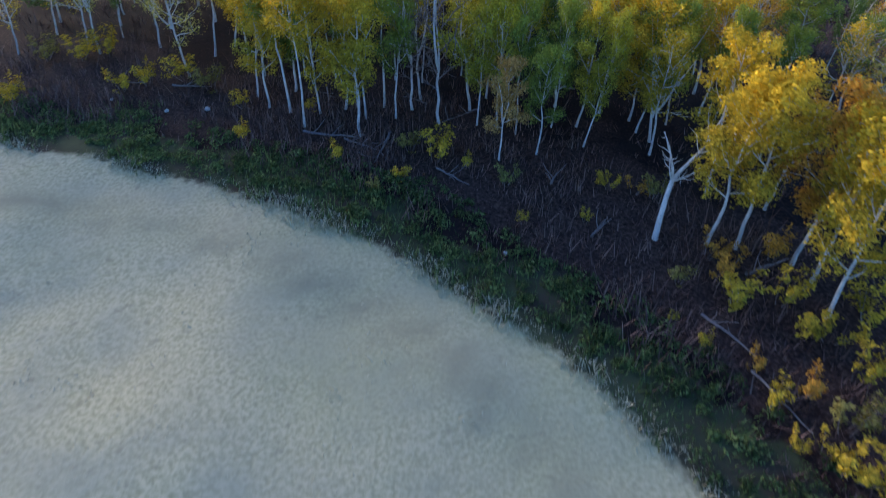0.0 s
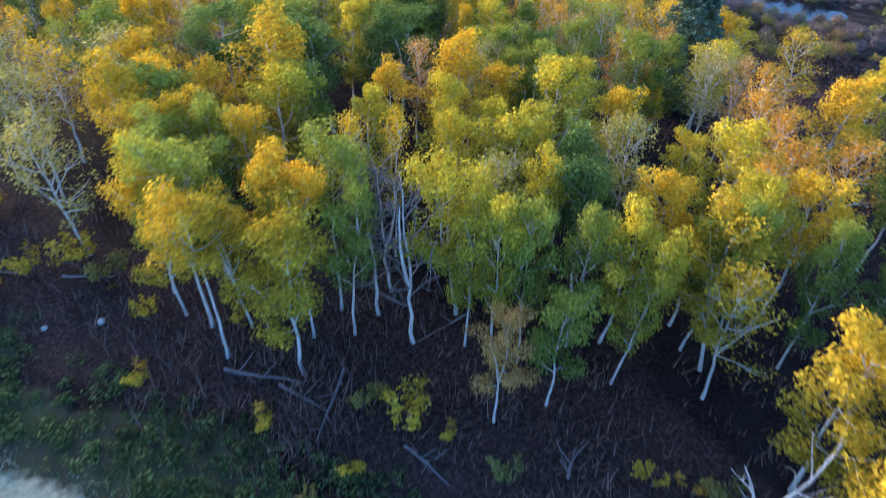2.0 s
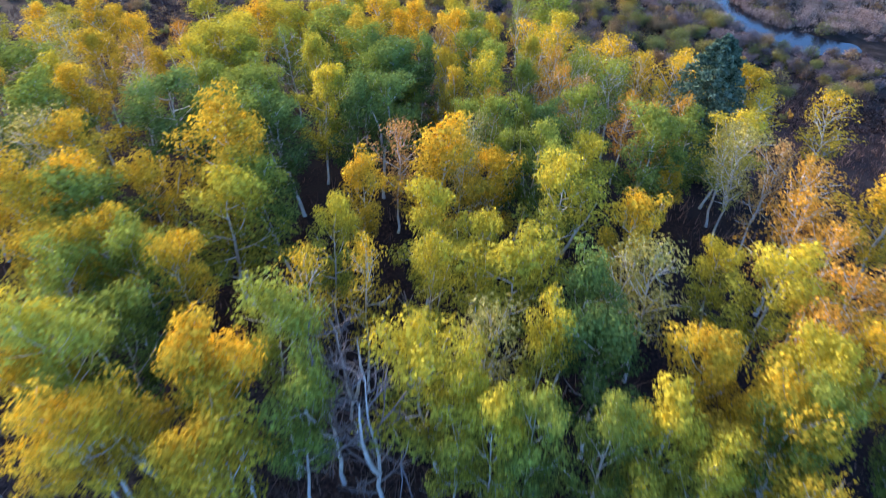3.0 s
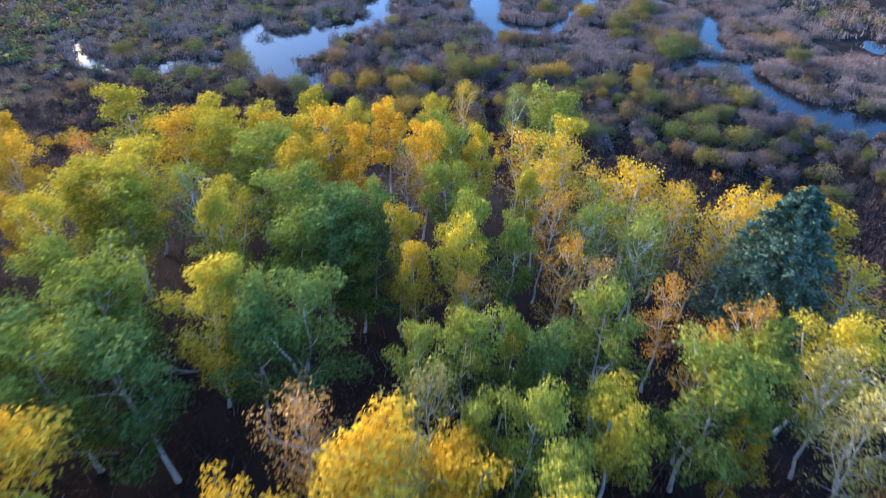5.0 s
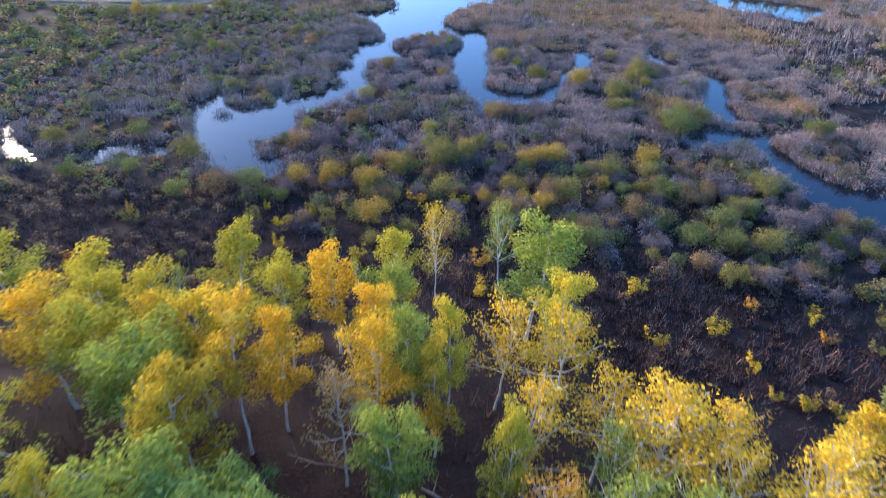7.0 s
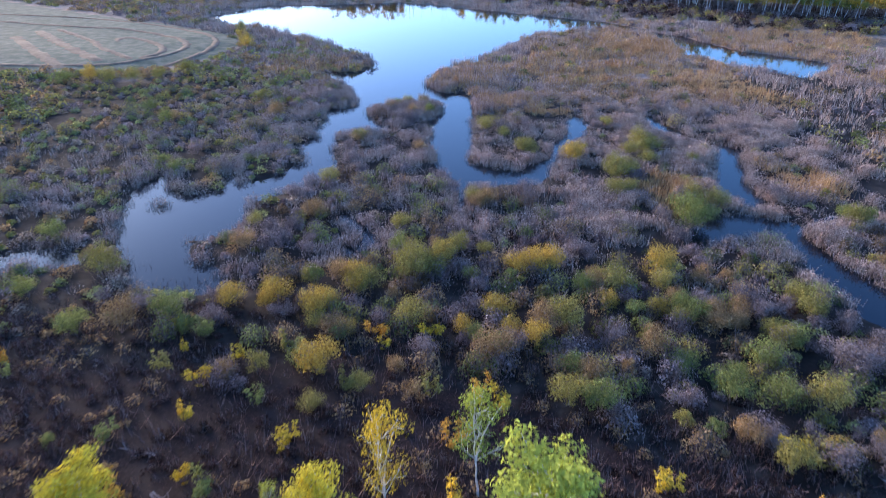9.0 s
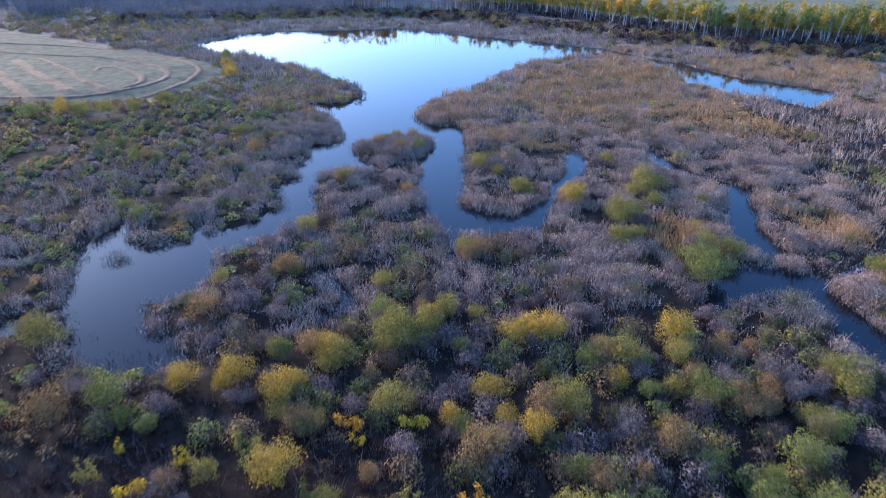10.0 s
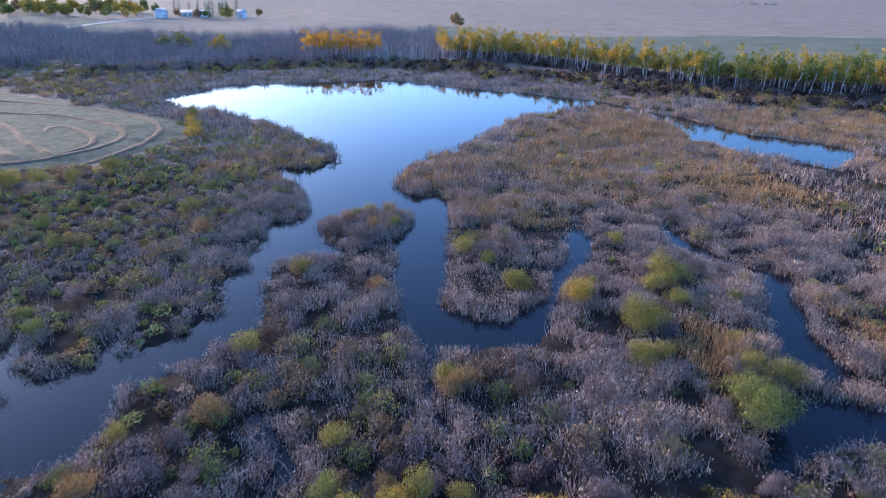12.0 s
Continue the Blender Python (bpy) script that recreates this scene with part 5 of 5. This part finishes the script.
def box_mesh(name, lo, hi, mat):
    h = Heap()
    x0, y0, z0 = lo
    x1, y1, z1 = hi
    h.add([(x0, y0, z0), (x1, y0, z0), (x1, y1, z0), (x0, y1, z0), (x0, y0, z1), (x1, y0, z1), (x1, y1, z1), (x0, y1, z1)],
          [(0, 3, 2, 1), (4, 5, 6, 7), (0, 1, 5, 4), (1, 2, 6, 5), (2, 3, 7, 6), (3, 0, 4, 7)])
    return h.mesh(name, mat)


def gable(name, x, y, turn, long, deep, wall, rise, label, windows):
    """A simple building with walls, gable roof slabs with eaves, a door and windows."""
    root = new(name)
    a, b = long / 2, deep / 2
    w = Heap()
    w.add([(-a, -b, -0.5), (a, -b, -0.5), (a, b, -0.5), (-a, b, -0.5), (-a, -b, wall), (a, -b, wall), (a, b, wall), (-a, b, wall)],
          [(0, 1, 5, 4), (1, 2, 6, 5), (2, 3, 7, 6), (3, 0, 4, 7)])
    for s in (-a, a):
        w.add([(s, -b, wall), (s, b, wall), (s, 0.02, wall + rise), (s, -0.02, wall + rise)], [(0, 1, 2, 3)])
    part("wall", w.mesh("wall", WALL), root)
    for s in (-1, 1):
        r = Heap()
        y0, z0 = s * (b + 0.5), wall - 0.5 * rise / b
        r.add([(-a - 0.4, y0, z0), (a + 0.4, y0, z0), (a + 0.4, 0, wall + rise), (-a - 0.4, 0, wall + rise),
               (-a - 0.4, y0, z0 + 0.25), (a + 0.4, y0, z0 + 0.25), (a + 0.4, 0, wall + rise + 0.25), (-a - 0.4, 0, wall + rise + 0.25)],
              [(0, 3, 2, 1), (4, 5, 6, 7), (0, 1, 5, 4), (1, 2, 6, 5), (2, 3, 7, 6), (3, 0, 4, 7)])
        part("roof_slab", r.mesh("roof_slab", ROOF), root)
    for k in range(windows):
        wx = -a + long * (k + 1) / (windows + 1)
        part("window", box_mesh("window", (wx - 0.6, -b - 0.06, 0.9), (wx + 0.6, -b - 0.01, 2.1), DARK), root)
    root.matrix_basis = pose(x, y, float(height(x, y)), 0, 0, turn)
    tagged(root, label, "building")


gable("farm_shed", -195, 630, 75, 9, 6, 5.0, 2.2, "small white farm shed with a pale roof", 1)
gable("farmhouse", -178, 662, 8, 24, 9, 3.0, 2.2, "long low white farmhouse with a pale metal roof", 5)
gable("farm_garage", -141, 668, 5, 7, 6, 4.6, 2.0, "white farm garage with a pale roof", 1)

fars = random.Random(17)
SMALL_SPRUCE = [spruce(70 + k, 11.0, 2.6, 40) for k in range(2)]
for k in range(15):
    x, y = fars.uniform(-215, -150), fars.uniform(688, 712)
    s = fars.uniform(0.9, 1.35)
    set_down(fars.choice(SMALL_SPRUCE), pose(x, y, float(height(x, y)), 0, 0, fars.uniform(0, 360)) @ Matrix.Diagonal((s, s, s, 1)), None, "dark spruce of the farm's shelter belt", "tree", "shelter belt spruces")
for x, y, s in ((-97, 296, 0.42), (-83, 289, 0.36)):
    set_down(SMALL_SPRUCE[0], pose(x, y, float(height(x, y))) @ Matrix.Diagonal((s, s, s, 1)), None, "small dark spruce at the field's edge", "tree", "")
for k in range(95):
    x, y = (fars.uniform(-420, -205), fars.uniform(590, 690)) if k < 70 else (fars.uniform(-430, -260), fars.uniform(500, 560))
    plant_shrub(x, y, fars.uniform(4, 7), fars.choice([3, 3, 2, 2, 1, 4]), "autumn thickets round the farm", "thicket")
for x, y, r, tone in ((-150, 655, 6, 2), (-162, 640, 4, 1), (-170, 640, 4, 4), (-186, 640, 4, 4), (-132, 690, 4, 4)):
    plant_shrub(x, y, r, tone, "autumn thickets round the farm", "thicket")

# a pale gravel lane
lane = Heap()
for (ax, ay), (bx, by) in zip([(-330, 470), (-213, 503), (-208, 550)], [(-213, 503), (-208, 550), (-200, 628)]):
    t = np.linspace(0, 1, 24)
    x, y = ax + (bx - ax) * t, ay + (by - ay) * t
    k = math.hypot(bx - ax, by - ay)
    nx, ny = -(by - ay) / k * 2.2, (bx - ax) / k * 2.2
    v = np.stack([np.stack([x - nx, y - ny, height(x - nx, y - ny) + 0.15], 1), np.stack([x + nx, y + ny, height(x + nx, y + ny) + 0.15], 1)], 1).reshape(-1, 3)
    i = np.arange(23) * 2
    lane.add(v, np.stack([i, i + 2, i + 3, i + 1], -1))
tagged(new("road", lane.mesh("road", plain_material("pale_gravel", [(0.42, 0.40, 0.37), (0.52, 0.50, 0.46), (0.6, 0.58, 0.54)], 0.5, island=0.0))), "pale gravel farm lane", "road", kind="structure")

# a wooded fence line across the far plain
tufts("far_hedge", 260, (500, 1060), (640, 1120), lambda x, y: smooth(9, 4, np.abs(y - 1075 + (x - 533) * 0.9)), 61, 10, (3, 6), 0.5, 0.4, 2.0, WOODS, "far leafless hedge across the plain", "woods")


# ---------------------------------------------------------------- stones, logs and fallen boughs
STONE = plain_material("pale_field_stone", [(0.34, 0.34, 0.33), (0.5, 0.5, 0.49), (0.66, 0.66, 0.65)], 6.0, island=0.0)


def stone(x, y, size, seed):
    r = np.random.default_rng(seed)
    bm = bmesh.new()
    bmesh.ops.create_icosphere(bm, subdivisions=2, radius=size)
    for v in bm.verts:
        v.co *= 1 + 0.16 * noise.noise(v.co * (1.6 / size) + Vector((seed, 0, 0)))
        v.co.z *= 0.7
    me = bpy.data.meshes.new("stone")
    bm.to_mesh(me)
    bm.free()
    me.materials.append(STONE)
    me.polygons.foreach_set("use_smooth", np.ones(len(me.polygons), bool))
    ob = new("stone", me)
    ob.matrix_basis = pose(x, y, float(height(x, y)) + size * 0.35, 0, 0, r.uniform(0, 360))
    tagged(ob, "pale rounded field stone lying in the verge", "stone", "field stones")


for k, (x, y, s) in enumerate(((-14.3, 34.7, 0.2), (-16.7, 34.1, 0.15), (4.1, 21.4, 0.11), (2.0, 18.9, 0.08), (-20.6, 35.2, 0.12))):
    stone(x, y, s, k + 1)


def fallen_bough(x, y, turn, long, thick, seed, label):
    """A dead stem on the ground with a few broken side branches."""
    r = np.random.default_rng(seed)
    h = Heap()
    t = np.linspace(0, long, 7)
    px, py = x + np.cos(turn) * t, y + np.sin(turn) * t + np.cumsum(r.normal(size=7)) * 0.05
    line = np.stack([px, py, height(px, py) + thick + 0.06 + 0.10 * r.random(7)], 1)
    tube(h, line, np.linspace(thick, thick * 0.35, 7), 6)
    bough = tagged(new("fallen_bough", h.mesh("fallen_bough", TWIG)), label, "log", "fallen boughs in the wood")
    for k in range(4):
        b = r.integers(1, 6)
        h = Heap()
        w = np.array([math.cos(turn + r.choice([-1, 1]) * 0.8), math.sin(turn + r.choice([-1, 1]) * 0.8), r.uniform(0.1, 0.6)])
        tube(h, limb_path(r, line[b], w / np.linalg.norm(w), r.uniform(0.5, 1.3), 0.15, 3), np.linspace(thick * 0.4, 0.012, 4), 4)
        part("side_branch", h.mesh("side_branch", TWIG), bough)


fall = random.Random(12)
for x, y, turn, long, thick in ((-7.6, 31.9, -0.15, 3.6, 0.10), (-5.0, 31.2, -0.5, 2.6, 0.07), (0.6, 28.4, -0.7, 2.4, 0.06), (-17.5, 37.6, 0.1, 2.6, 0.08), (-22.0, 38.0, -0.1, 2.8, 0.07), (7.0, 27.2, 1.2, 1.4, 0.08), (8.5, 22.8, 1.0, 1.3, 0.07), (12.4, 17.5, -1.0, 3.0, 0.07), (13.5, 14.5, -1.2, 3.2, 0.06), (15.4, 20.3, 0.5, 3.0, 0.08)):
    fallen_bough(x, y, turn, long, thick, fall.randint(1, 999), "grey fallen bough with broken side branches on leaf litter")
for k in range(26):
    x, y = fall.uniform(-20, 26), fall.uniform(30, 100)
    fallen_bough(x, y, fall.uniform(0, 6.28), fall.uniform(1.5, 4.0), fall.uniform(0.04, 0.09), fall.randint(1, 999), "grey fallen bough with broken side branches on leaf litter")

# prototypes that found no place
for proto in (*FULL, *TALL, *SPARSE, *BARE, *BUSHES, *BIG_BUSHES, *THIN_BUSHES, *SAPLING, *THICKET, *FAR, *SMALL_SPRUCE):
    if proto.name not in used:
        for ob in (*proto.children_recursive, proto):
            bpy.data.objects.remove(ob)
